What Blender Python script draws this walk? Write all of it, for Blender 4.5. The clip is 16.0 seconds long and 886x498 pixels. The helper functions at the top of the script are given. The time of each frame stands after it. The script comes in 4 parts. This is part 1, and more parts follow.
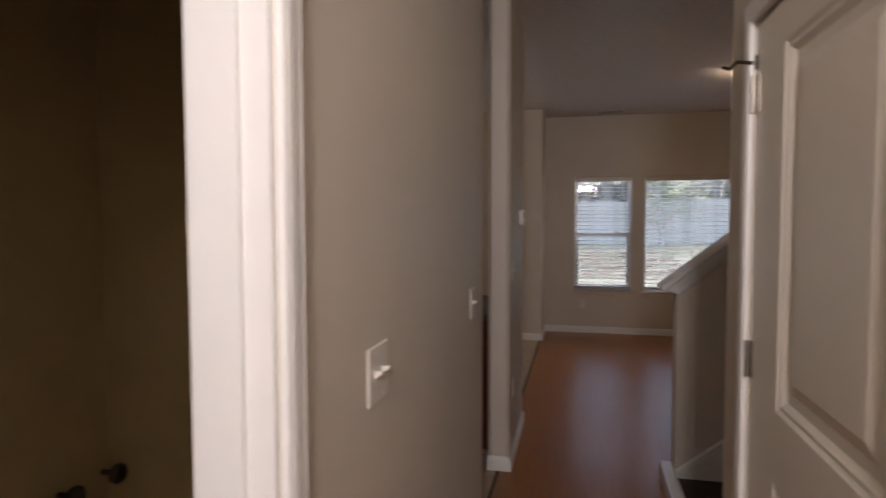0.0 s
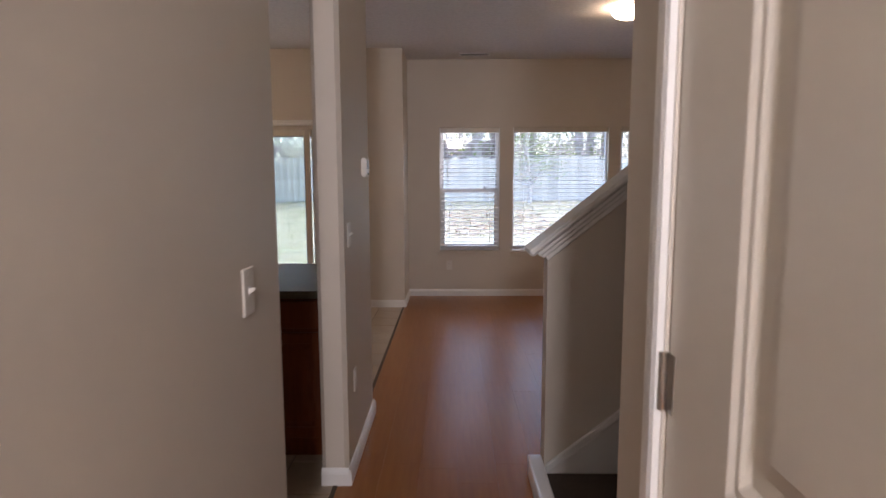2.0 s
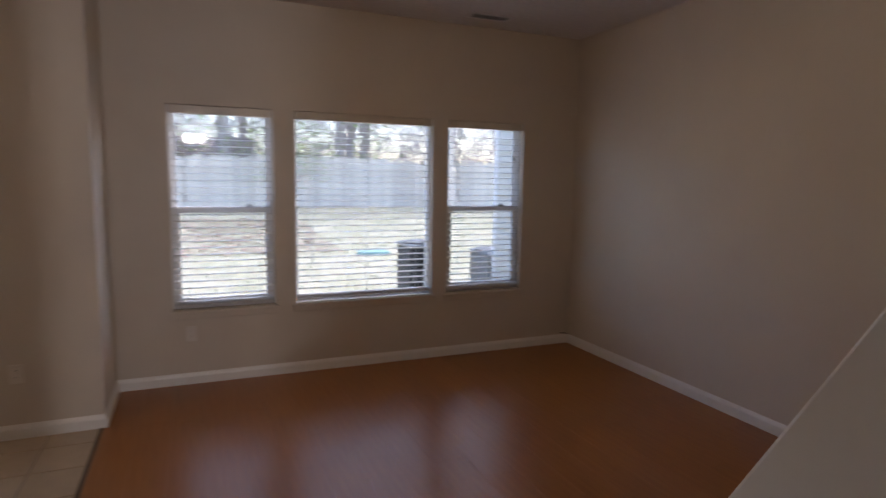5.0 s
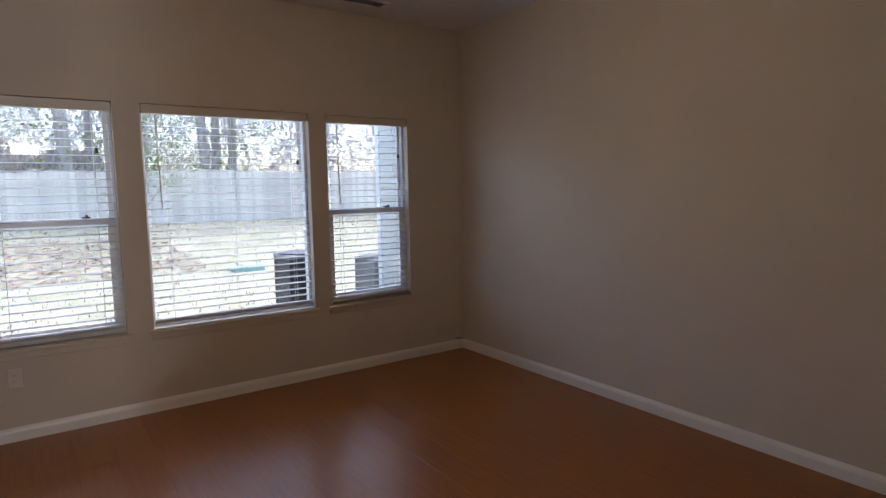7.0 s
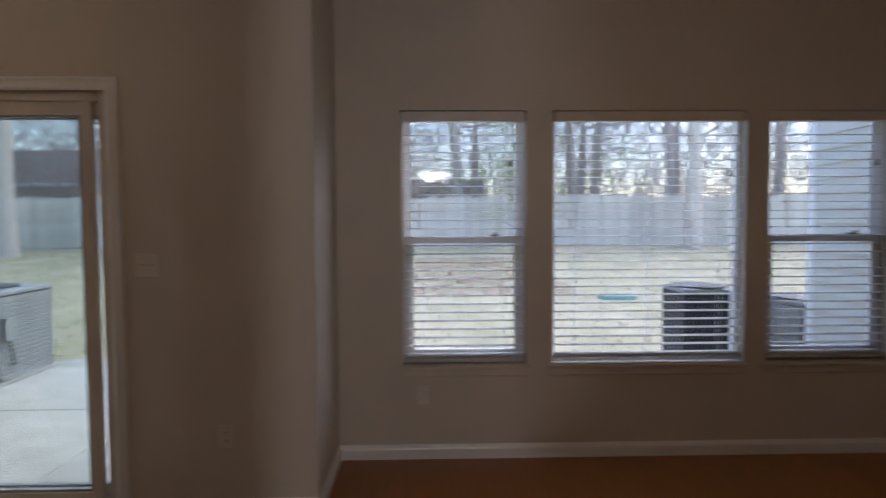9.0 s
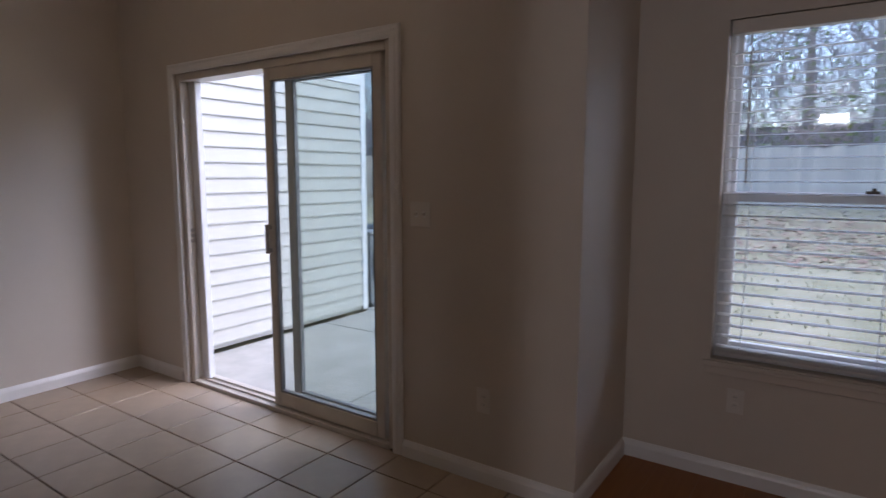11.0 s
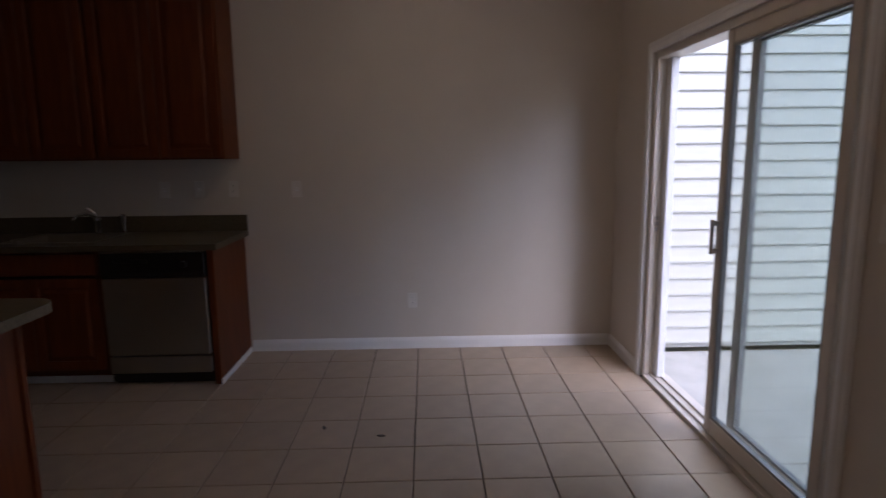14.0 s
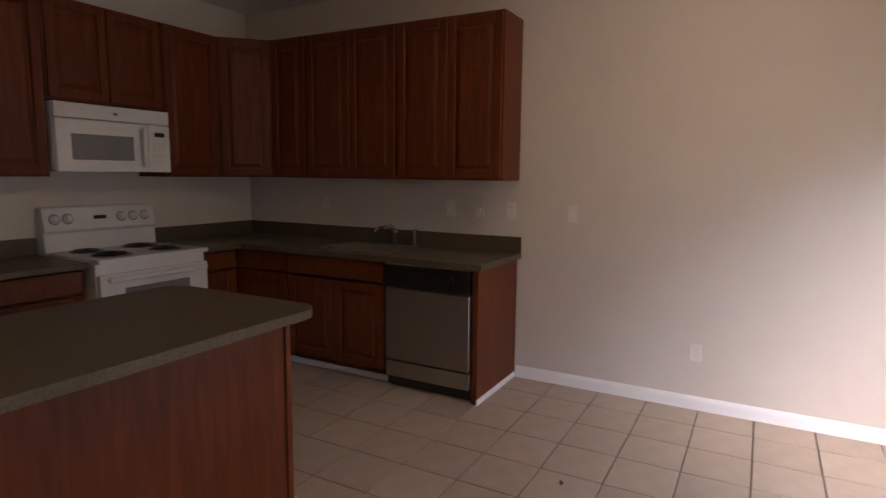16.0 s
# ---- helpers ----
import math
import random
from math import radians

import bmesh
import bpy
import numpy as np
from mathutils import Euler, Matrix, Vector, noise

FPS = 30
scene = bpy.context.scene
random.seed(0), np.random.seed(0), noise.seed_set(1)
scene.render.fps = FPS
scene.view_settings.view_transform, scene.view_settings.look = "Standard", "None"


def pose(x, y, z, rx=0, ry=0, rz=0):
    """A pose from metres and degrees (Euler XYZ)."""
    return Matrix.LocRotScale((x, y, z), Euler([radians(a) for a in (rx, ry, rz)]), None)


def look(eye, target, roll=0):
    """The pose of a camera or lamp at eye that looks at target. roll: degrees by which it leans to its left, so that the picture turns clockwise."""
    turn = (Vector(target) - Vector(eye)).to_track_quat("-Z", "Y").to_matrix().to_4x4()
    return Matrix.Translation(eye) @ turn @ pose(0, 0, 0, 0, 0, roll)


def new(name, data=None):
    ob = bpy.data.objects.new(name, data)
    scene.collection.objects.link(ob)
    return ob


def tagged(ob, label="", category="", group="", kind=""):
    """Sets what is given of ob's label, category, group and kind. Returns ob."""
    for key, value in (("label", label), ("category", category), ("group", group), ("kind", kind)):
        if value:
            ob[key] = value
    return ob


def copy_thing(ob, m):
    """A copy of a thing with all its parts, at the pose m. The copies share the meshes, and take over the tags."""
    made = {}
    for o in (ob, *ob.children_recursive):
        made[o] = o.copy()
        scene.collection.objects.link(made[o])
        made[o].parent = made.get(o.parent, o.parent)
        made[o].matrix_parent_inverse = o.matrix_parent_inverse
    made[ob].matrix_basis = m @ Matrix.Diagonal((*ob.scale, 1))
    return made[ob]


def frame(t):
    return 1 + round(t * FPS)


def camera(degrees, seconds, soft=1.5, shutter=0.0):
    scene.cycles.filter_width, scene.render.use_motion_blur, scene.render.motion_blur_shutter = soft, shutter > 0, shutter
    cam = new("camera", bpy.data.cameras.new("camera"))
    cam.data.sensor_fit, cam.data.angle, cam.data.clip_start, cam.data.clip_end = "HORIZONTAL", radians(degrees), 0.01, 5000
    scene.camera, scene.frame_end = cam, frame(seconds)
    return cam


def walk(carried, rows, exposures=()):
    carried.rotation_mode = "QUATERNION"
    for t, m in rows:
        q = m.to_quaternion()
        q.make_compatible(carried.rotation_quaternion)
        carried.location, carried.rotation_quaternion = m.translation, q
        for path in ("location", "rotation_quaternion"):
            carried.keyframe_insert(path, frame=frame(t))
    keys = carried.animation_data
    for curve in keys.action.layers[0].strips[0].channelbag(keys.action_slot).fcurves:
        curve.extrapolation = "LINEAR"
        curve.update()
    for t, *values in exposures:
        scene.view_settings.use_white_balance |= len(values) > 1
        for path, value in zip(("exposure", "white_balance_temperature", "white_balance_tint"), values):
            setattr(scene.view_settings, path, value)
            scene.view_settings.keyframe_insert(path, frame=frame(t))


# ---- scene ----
cam = camera(74.3, 16.0, soft=1.3, shutter=0.5)
PATH = [
    (0, (0.441, 0.030, 1.515), (-0.010, 1.976, 1.413), -0.1),
    (0.5, (0.490, 0.092, 1.499), (0.309, 2.079, 1.345), -0.2),
    (1, (0.508, 0.214, 1.471), (0.456, 2.199, 1.235), -0.5),
    (1.5, (0.538, 0.532, 1.456), (0.479, 2.516, 1.212), -0.9),
    (2, (0.547, 0.826, 1.47), (0.513, 2.811, 1.226), -0.2),
    (2.5, (0.51, 1.237, 1.486), (0.629, 3.222, 1.271), -0.9),
    (3, (0.526, 1.672, 1.483), (0.665, 3.657, 1.29), -0.4),
    (3.5, (0.52, 2.544, 1.481), (0.96, 4.484, 1.274), -0.6),
    (4, (0.480, 2.861, 1.507), (1.011, 4.775, 1.271), -0.6),
    (4.5, (0.584, 3.131, 1.540), (1.126, 5.045, 1.331), 0.1),
    (5, (0.554, 3.350, 1.557), (1.331, 5.178, 1.322), 0.9),
    (5.2, (0.590, 3.400, 1.559), (1.500, 5.165, 1.304), 0.5),
    (7.3, (0.708, 3.825, 1.456), (1.845, 5.458, 1.255), -1.1),
    (7.5, (0.741, 3.912, 1.447), (1.773, 5.613, 1.248), -1.0),
    (8, (0.763, 4.085, 1.417), (1.523, 5.928, 1.257), -0.3),
    (8.5, (0.657, 4.363, 1.410), (1.108, 6.309, 1.317), -0.1),
    (9, (0.545, 4.565, 1.425), (0.591, 6.562, 1.327), -0.3),
    (9.5, (0.522, 4.716, 1.455), (0.166, 6.676, 1.283), -0.4),
    (9.7, (0.578, 4.781, 1.452), (0.091, 6.711, 1.254), -0.3),
    (11.8, (0.964, 5.412, 1.385), (-0.505, 6.742, 1.11), 0.1),
    (12, (1.014, 5.485, 1.404), (-0.543, 6.706, 1.116), 0.1),
    (12.5, (1.086, 5.627, 1.422), (-0.653, 6.561, 1.103), 0.5),
    (13, (1.04, 5.733, 1.41), (-0.831, 6.367, 1.098), 0.1),
    (13.5, (0.937, 5.846, 1.417), (-1.01, 6.182, 1.111), 0.3),
    (14, (0.881, 5.974, 1.441), (-1.093, 6.029, 1.124), -0.6),
    (14.5, (0.836, 6.11, 1.464), (-1.123, 5.835, 1.165), 0.7),
    (15, (0.764, 6.168, 1.458), (-1.144, 5.642, 1.167), 0.6),
    (15.5, (0.629, 6.163, 1.453), (-1.2, 5.397, 1.197), 0.7),
    (16, (0.521, 6.171, 1.47), (-1.22, 5.22, 1.216), 0.6),
]
EXPOSURES = [(0.0, 2.45, 6550, 20), (0.5, 2.35, 6550, 21), (1.0, 2.55, 6450, 20), (2.0, 3.15, 6250, 21), (3.0, 3.17, 6400, 22), (4.0, 3.35, 6450, 22), (5.0, 2.7, 6300, 21), (7.5, 2.85, 6250, 18), (8.5, 2.45, 6250, 18), (9.5, 2.05, 6000, 19), (12.0, 1.9, 5750, 21), (14.0, 1.95, 5700, 22), (14.8, 2.23, 5750, 23), (15.5, 2.8, 6100, 24), (16.0, 3.5, 6450, 24)]
walk(cam, [(t, look(eye, target, roll)) for t, eye, target, roll in PATH], EXPOSURES)

# ---- world, sun and light ----
world = bpy.data.worlds.new("sky")
scene.world = world
world.use_nodes = True
wn = world.node_tree
sky = wn.nodes.new("ShaderNodeTexSky")
sky.sky_type, sky.sun_disc = 'NISHITA', False
sky.sun_elevation, sky.sun_rotation = radians(46), radians(58)
sky.air_density, sky.dust_density = 1.0, 1.2
wn.nodes["Background"].inputs[1].default_value = 0.15
wn.links.new(sky.outputs[0], wn.nodes["Background"].inputs[0])
sun = new("sun", bpy.data.lights.new("sun", 'SUN'))
sun.data.energy, sun.data.angle, sun.data.color = 0.55, radians(60), (1.0, 0.99, 0.98)
sun.matrix_world = look((14.1, 16.8, 17.2), (0, 8, 0))


# Added lamp, never in view, that brightens the hall from behind the camera.
entry = new("entry_daylight", bpy.data.lights.new("entry_daylight", 'AREA'))
entry.data.shape, entry.data.size, entry.data.size_y, entry.data.energy = 'RECTANGLE', 0.42, 0.16, 10.0
entry.data.color = (1.0, 0.97, 0.93)
entry.matrix_world = look((0.60, -1.64, 2.40), (0.40, 3.0, 1.2))


# ---- materials ----
def srgb(h):
    c = [int(h[i:i + 2], 16) / 255 for i in (0, 2, 4)]
    return tuple(((v + 0.055) / 1.055) ** 2.4 if v > 0.04045 else v / 12.92 for v in c) + (1,)


def mat(name, a, b=None, rough=0.5, metal=0.0, scale=8.0, stretch=(1, 1, 1), bump=0.0, bscale=120.0, coat=0.0, per=0.0, stain=0.12):
    """Two-scale procedural surface: colour a to b over a broad noise, a fine grain, bump; per: variation from piece to piece."""
    m = bpy.data.materials.new(name)
    m.use_nodes = True
    n, l = m.node_tree.nodes, m.node_tree.links
    p = n["Principled BSDF"]
    tc = n.new("ShaderNodeTexCoord")
    mp = n.new("ShaderNodeMapping")
    mp.inputs["Scale"].default_value = stretch
    l.new(tc.outputs["Object"], mp.inputs[0])
    big = n.new("ShaderNodeTexNoise")
    big.inputs["Scale"].default_value, big.inputs["Detail"].default_value = scale, 6
    l.new(mp.outputs[0], big.inputs["Vector"])
    ramp = n.new("ShaderNodeValToRGB")
    b = b or tuple(v * 0.9 for v in a[:3]) + (1,)
    ramp.color_ramp.elements[0].color, ramp.color_ramp.elements[1].color = b, a
    ramp.color_ramp.elements[0].position, ramp.color_ramp.elements[1].position = 0.32, 0.68
    l.new(big.outputs[0], ramp.inputs[0])
    last = ramp.outputs[0]
    low = n.new("ShaderNodeTexNoise")
    low.inputs["Scale"].default_value, low.inputs["Detail"].default_value = 1.3, 3
    l.new(tc.outputs["Object"], low.inputs["Vector"])
    mr = n.new("ShaderNodeMapRange")
    mr.inputs[3].default_value, mr.inputs[4].default_value = 1 - stain, 1 + stain
    l.new(low.outputs[0], mr.inputs[0])
    hsv = n.new("ShaderNodeHueSaturation")
    l.new(last, hsv.inputs["Color"])
    val = mr.outputs[0]
    if per:
        oi = n.new("ShaderNodeObjectInfo")
        pr = n.new("ShaderNodeMapRange")
        pr.inputs[3].default_value, pr.inputs[4].default_value = 1 - per, 1 + per
        l.new(oi.outputs["Random"], pr.inputs[0])
        mul = n.new("ShaderNodeMath")
        mul.operation = 'MULTIPLY'
        l.new(val, mul.inputs[0]), l.new(pr.outputs[0], mul.inputs[1])
        val = mul.outputs[0]
    l.new(val, hsv.inputs["Value"])
    l.new(hsv.outputs[0], p.inputs["Base Color"])
    rr = n.new("ShaderNodeMapRange")
    rr.inputs[3].default_value, rr.inputs[4].default_value = max(rough - 0.06, 0.02), min(rough + 0.06, 1)
    l.new(low.outputs[0], rr.inputs[0])
    l.new(rr.outputs[0], p.inputs["Roughness"])
    p.inputs["Metallic"].default_value = metal
    p.inputs["Coat Weight"].default_value = coat
    p.inputs["Coat Roughness"].default_value = 0.25
    if bump:
        fine = n.new("ShaderNodeTexNoise")
        fine.inputs["Scale"].default_value, fine.inputs["Detail"].default_value = bscale, 4
        l.new(mp.outputs[0], fine.inputs["Vector"])
        bp = n.new("ShaderNodeBump")
        bp.inputs["Strength"].default_value, bp.inputs["Distance"].default_value = bump, 0.002
        l.new(fine.outputs[0], bp.inputs["Height"])
        l.new(bp.outputs[0], p.inputs["Normal"])
    return m


def glass(name, tint=(0.93, 0.95, 0.95, 1)):
    """Clear pane: see-through, with gloss that grows towards a grazing view."""
    m = bpy.data.materials.new(name)
    m.use_nodes = True
    n, l = m.node_tree.nodes, m.node_tree.links
    n.remove(n["Principled BSDF"])
    tr, gl, mx = n.new("ShaderNodeBsdfTransparent"), n.new("ShaderNodeBsdfGlossy"), n.new("ShaderNodeMixShader")
    lw, pw, ml = n.new("ShaderNodeLayerWeight"), n.new("ShaderNodeMath"), n.new("ShaderNodeMath")
    tr.inputs[0].default_value = tint
    gl.inputs["Roughness"].default_value = 0.02
    lw.inputs[0].default_value = 0.5
    pw.operation, pw.inputs[1].default_value = 'POWER', 5.0
    ml.operation, ml.inputs[1].default_value, ml.inputs[2].default_value = 'MULTIPLY_ADD', 0.55, 0.035
    l.new(lw.outputs["Facing"], pw.inputs[0]), l.new(pw.outputs[0], ml.inputs[0]), l.new(ml.outputs[0], mx.inputs[0])
    l.new(tr.outputs[0], mx.inputs[1]), l.new(gl.outputs[0], mx.inputs[2])
    l.new(mx.outputs[0], n["Material Output"].inputs[0])
    return m


def glow(name, colour, strength):
    m = bpy.data.materials.new(name)
    m.use_nodes = True
    p = m.node_tree.nodes["Principled BSDF"]
    p.inputs["Base Color"].default_value = (0.9, 0.88, 0.82, 1)
    p.inputs["Emission Color"].default_value, p.inputs["Emission Strength"].default_value = colour, strength
    return m


WALL = mat("wall_paint", (0.61, 0.55, 0.475, 1), (0.59, 0.53, 0.457, 1), 0.55, scale=3, bump=0.12, bscale=180, stain=0.03)
OLIVE = mat("olive_paint", (0.55, 0.43, 0.235, 1), None, 0.6, scale=3, bump=0.12, bscale=180, stain=0.04)
CEIL = mat("ceiling_paint", (0.74, 0.72, 0.70, 1), None, 0.9, scale=30, bump=0.5, bscale=160, stain=0.03)
TRIM = mat("white_trim", (0.80, 0.79, 0.77, 1), (0.78, 0.77, 0.75, 1), 0.32, scale=6, stain=0.03)
DOORP = mat("door_paint", (0.71, 0.66, 0.58, 1), (0.70, 0.652, 0.572, 1), 0.42, scale=4, stain=0.012)
PLASTIC = mat("white_plastic", (0.70, 0.66, 0.60, 1), None, 0.35, scale=4, stain=0.02)
VINYL = mat("white_vinyl", (0.82, 0.82, 0.82, 1), None, 0.35, scale=4, stain=0.03)
ALMOND = mat("almond_vinyl", (0.66, 0.60, 0.52, 1), None, 0.38, scale=5, stain=0.05)
SLAT = mat("blind_slat", (0.88, 0.88, 0.87, 1), None, 0.4, scale=5, stain=0.02)
WOOD = mat("laminate_oak", (0.31, 0.122, 0.030, 1), (0.265, 0.100, 0.025, 1), 0.31, scale=6, stretch=(6, 0.5, 1), coat=0.0, per=0.02, stain=0.04)
TILE = mat("ceramic_tile", (0.43, 0.335, 0.24, 1), (0.385, 0.30, 0.215, 1), 0.36, scale=9, bump=0.06, bscale=40, per=0.05)
GROUT = mat("grout", (0.10, 0.072, 0.05, 1), None, 0.9, scale=30, bump=0.3, bscale=200)
CHERRY = mat("cherry_wood", (0.150, 0.034, 0.0065, 1), (0.098, 0.020, 0.004, 1), 0.47, scale=7, stretch=(5, 5, 0.5), bump=0.05, bscale=70, coat=0.03, stain=0.12)
LAMINATE = mat("green_brown_laminate", (0.118, 0.094, 0.058, 1), (0.078, 0.063, 0.041, 1), 0.42, scale=90, stain=0.08)
STEEL = mat("brushed_steel", (0.38, 0.34, 0.29, 1), (0.33, 0.295, 0.25, 1), 0.34, 0.9, scale=30, stretch=(1, 1, 40), stain=0.05)
CHROME = mat("chrome", (0.75, 0.75, 0.75, 1), None, 0.1, 1.0, stain=0.02)
BLACK = mat("black_plastic", (0.012, 0.011, 0.011, 1), None, 0.3, stain=0.1)
BRONZE = mat("dark_bronze", (0.06, 0.045, 0.03, 1), None, 0.4, 0.6)
NICKEL = mat("hinge_nickel", (0.45, 0.41, 0.36, 1), None, 0.35, 0.9)
ENAMEL = mat("white_enamel", (0.78, 0.77, 0.74, 1), None, 0.22, scale=4, stain=0.02)
GREYGLASS = mat("grey_oven_glass", (0.22, 0.22, 0.21, 1), None, 0.12, stain=0.05)
CARPET = mat("brown_carpet", (0.085, 0.062, 0.045, 1), (0.055, 0.040, 0.029, 1), 0.95, scale=140, bump=1.0, bscale=260)
SIDING = mat("cream_siding", (0.55, 0.54, 0.485, 1), (0.52, 0.51, 0.46, 1), 0.45, scale=4, stretch=(1, 1, 8), bump=0.1, bscale=90, per=0.02)
CONCRETE = mat("patio_concrete", (0.50, 0.48, 0.43, 1), (0.40, 0.385, 0.34, 1), 0.85, scale=5, bump=0.3, bscale=90)
GRASS = mat("dormant_lawn", (0.42, 0.36, 0.235, 1), (0.31, 0.28, 0.16, 1), 0.95, scale=1.2, bump=0.8, bscale=60, stain=0.3)
BLADE = mat("grass_blade", (0.34, 0.31, 0.17, 1), (0.22, 0.23, 0.10, 1), 0.8, scale=0.8, stain=0.3)
FENCE = mat("weathered_cedar", (0.58, 0.52, 0.45, 1), (0.44, 0.385, 0.325, 1), 0.9, scale=8, stretch=(4, 4, 0.4), bump=0.3, bscale=60, per=0.16)
BARK = mat("pine_bark", (0.52, 0.46, 0.41, 1), (0.39, 0.34, 0.30, 1), 0.95, scale=12, stretch=(3, 3, 0.6), bump=0.8, bscale=30)
LEAF = mat("leaf_green", (0.26, 0.33, 0.09, 1), (0.17, 0.23, 0.055, 1), 0.6, scale=2, per=0.2)
NEEDLE = mat("pine_needles", (0.22, 0.28, 0.12, 1), (0.16, 0.20, 0.09, 1), 0.7, scale=2)
TWIG = mat("bare_twigs", (0.46, 0.40, 0.39, 1), (0.37, 0.32, 0.31, 1), 0.9, scale=3)
ACGREY = mat("condenser_grey", (0.27, 0.275, 0.275, 1), (0.23, 0.235, 0.235, 1), 0.5, scale=4)
ACDARK = mat("condenser_louvre_dark", (0.035, 0.035, 0.037, 1), None, 0.5)
ROOF = mat("roof_shingle", (0.24, 0.195, 0.18, 1), (0.17, 0.135, 0.125, 1), 0.9, scale=20)
BRICKY = mat("red_clay_patch", (0.44, 0.29, 0.21, 1), (0.37, 0.23, 0.165, 1), 0.95, scale=6, bump=0.5, bscale=60)
LID = mat("green_valve_lid", (0.22, 0.36, 0.33, 1), None, 0.6)
PANE = glass("window_glass")
PANEG = glass("patio_glass", (0.86, 0.89, 0.875, 1))
BULB = glow("lamp_glass", (1.0, 0.74, 0.46, 1), 4.5)
for m in (CHERRY, LAMINATE, WOOD):
    m.node_tree.nodes["Principled BSDF"].inputs["Specular IOR Level"].default_value = 0.28
sn, sl = SLAT.node_tree.nodes, SLAT.node_tree.links
tl, mx = sn.new("ShaderNodeBsdfTranslucent"), sn.new("ShaderNodeMixShader")
tl.inputs[0].default_value = (0.88, 0.88, 0.87, 1)
mx.inputs[0].default_value = 0.4
sl.new(sn["Principled BSDF"].outputs[0], mx.inputs[1]), sl.new(tl.outputs[0], mx.inputs[2])
sl.new(mx.outputs[0], sn["Material Output"].inputs[0])
PALEBARK = mat("pale_bark", (0.60, 0.53, 0.46, 1), (0.45, 0.39, 0.33, 1), 0.95, scale=6, stretch=(3, 3, 0.6), bump=0.6, bscale=30)
LCD = mat("lcd_grey", (0.30, 0.32, 0.28, 1), None, 0.2)


# ---- mesh helpers ----
def bm_box(bm, lo, hi, bevel=0.0, segs=1):
    geo = bmesh.ops.create_cube(bm, size=1.0)
    vs = geo["verts"]
    for v in vs:
        v.co = Vector([lo[i] + (v.co[i] + 0.5) * (hi[i] - lo[i]) for i in range(3)])
    if bevel:
        es = {e for v in vs for e in v.link_edges}
        bmesh.ops.bevel(bm, geom=list(es), offset=bevel, segments=segs, affect='EDGES', clamp_overlap=True)
    return bm


def box(lo, hi, bevel=0.0, segs=1):
    return bm_box(bmesh.new(), lo, hi, bevel, segs)


def boxes(*spans, bevel=0.0):
    bm = bmesh.new()
    for lo, hi in spans:
        bm_box(bm, lo, hi, bevel)
    return bm


def prism(points, lo, hi, axis="x", bevel=0.0):
    """A closed outline of (u, v) points pushed from lo to hi along an axis. x: (y, z); y: (x, z); z: (x, y)."""
    bm = bmesh.new()
    put = {"x": lambda u, v, w: (w, u, v), "y": lambda u, v, w: (u, w, v), "z": lambda u, v, w: (u, v, w)}[axis]
    a = [bm.verts.new(put(u, v, lo)) for u, v in points]
    b = [bm.verts.new(put(u, v, hi)) for u, v in points]
    bm.faces.new(a), bm.faces.new(b[::-1])
    for i in range(len(a)):
        j = (i + 1) % len(a)
        bm.faces.new((a[i], b[i], b[j], a[j]))
    bmesh.ops.recalc_face_normals(bm, faces=bm.faces)
    if bevel:
        bmesh.ops.bevel(bm, geom=list(bm.edges), offset=bevel, segments=1, affect='EDGES', clamp_overlap=True)
    return bm


def rod(p, q, r0, r1=None, n=12, bm=None):
    """A round bar from p to q, tapering from r0 to r1."""
    bm = bm or bmesh.new()
    p, q = Vector(p), Vector(q)
    d = q - p
    m = Matrix.Translation((p + q) / 2) @ d.to_track_quat("Z", "Y").to_matrix().to_4x4()
    bmesh.ops.create_cone(bm, cap_ends=True, segments=n, radius1=r0, radius2=r0 if r1 is None else r1, depth=d.length, matrix=m)
    return bm


def lathe(profile, n=24, m=Matrix()):
    """(radius, height) points turned round z."""
    bm = bmesh.new()
    rings = []
    for r, h in profile:
        rings.append([bm.verts.new(m @ Vector((r * math.cos(2 * math.pi * i / n), r * math.sin(2 * math.pi * i / n), h))) for i in range(n)])
    for a, b in zip(rings, rings[1:]):
        for i in range(n):
            bm.faces.new((a[i], a[(i + 1) % n], b[(i + 1) % n], b[i]))
    bm.faces.new(rings[0][::-1]), bm.faces.new(rings[-1])
    bmesh.ops.recalc_face_normals(bm, faces=bm.faces)
    return bm


def tube(points, r, n=8):
    bm = bmesh.new()
    for p, q in zip(points, points[1:]):
        rod(p, q, r, r, n, bm)
    for p in points[1:-1]:
        bmesh.ops.create_icosphere(bm, subdivisions=1, radius=r * 1.02, matrix=Matrix.Translation(p))
    return bm


def mesh_of(name, bm, material, smooth=False):
    me = bpy.data.meshes.new(name)
    bm.to_mesh(me)
    bm.free()
    me.materials.append(material)
    if smooth:
        me.polygons.foreach_set("use_smooth", [True] * len(me.polygons))
        me.set_sharp_from_angle(angle=radians(35))
    return me


def part(name, bm, material, parent, label="", smooth=False):
    ob = new(name, mesh_of(name, bm, material, smooth))
    ob.parent = parent
    return tagged(ob, label)


def thing(name, label, category, group="", at=(0, 0, 0), turn=0, kind=""):
    ob = new(name)
    ob.matrix_world = pose(*at, 0, 0, turn)
    return tagged(ob, label, category, group, kind)


def solid(name, bm, material, label, category="", kind="structure", group="", smooth=False):
    return tagged(new(name, mesh_of(name, bm, material, smooth)), label, category, group, kind)


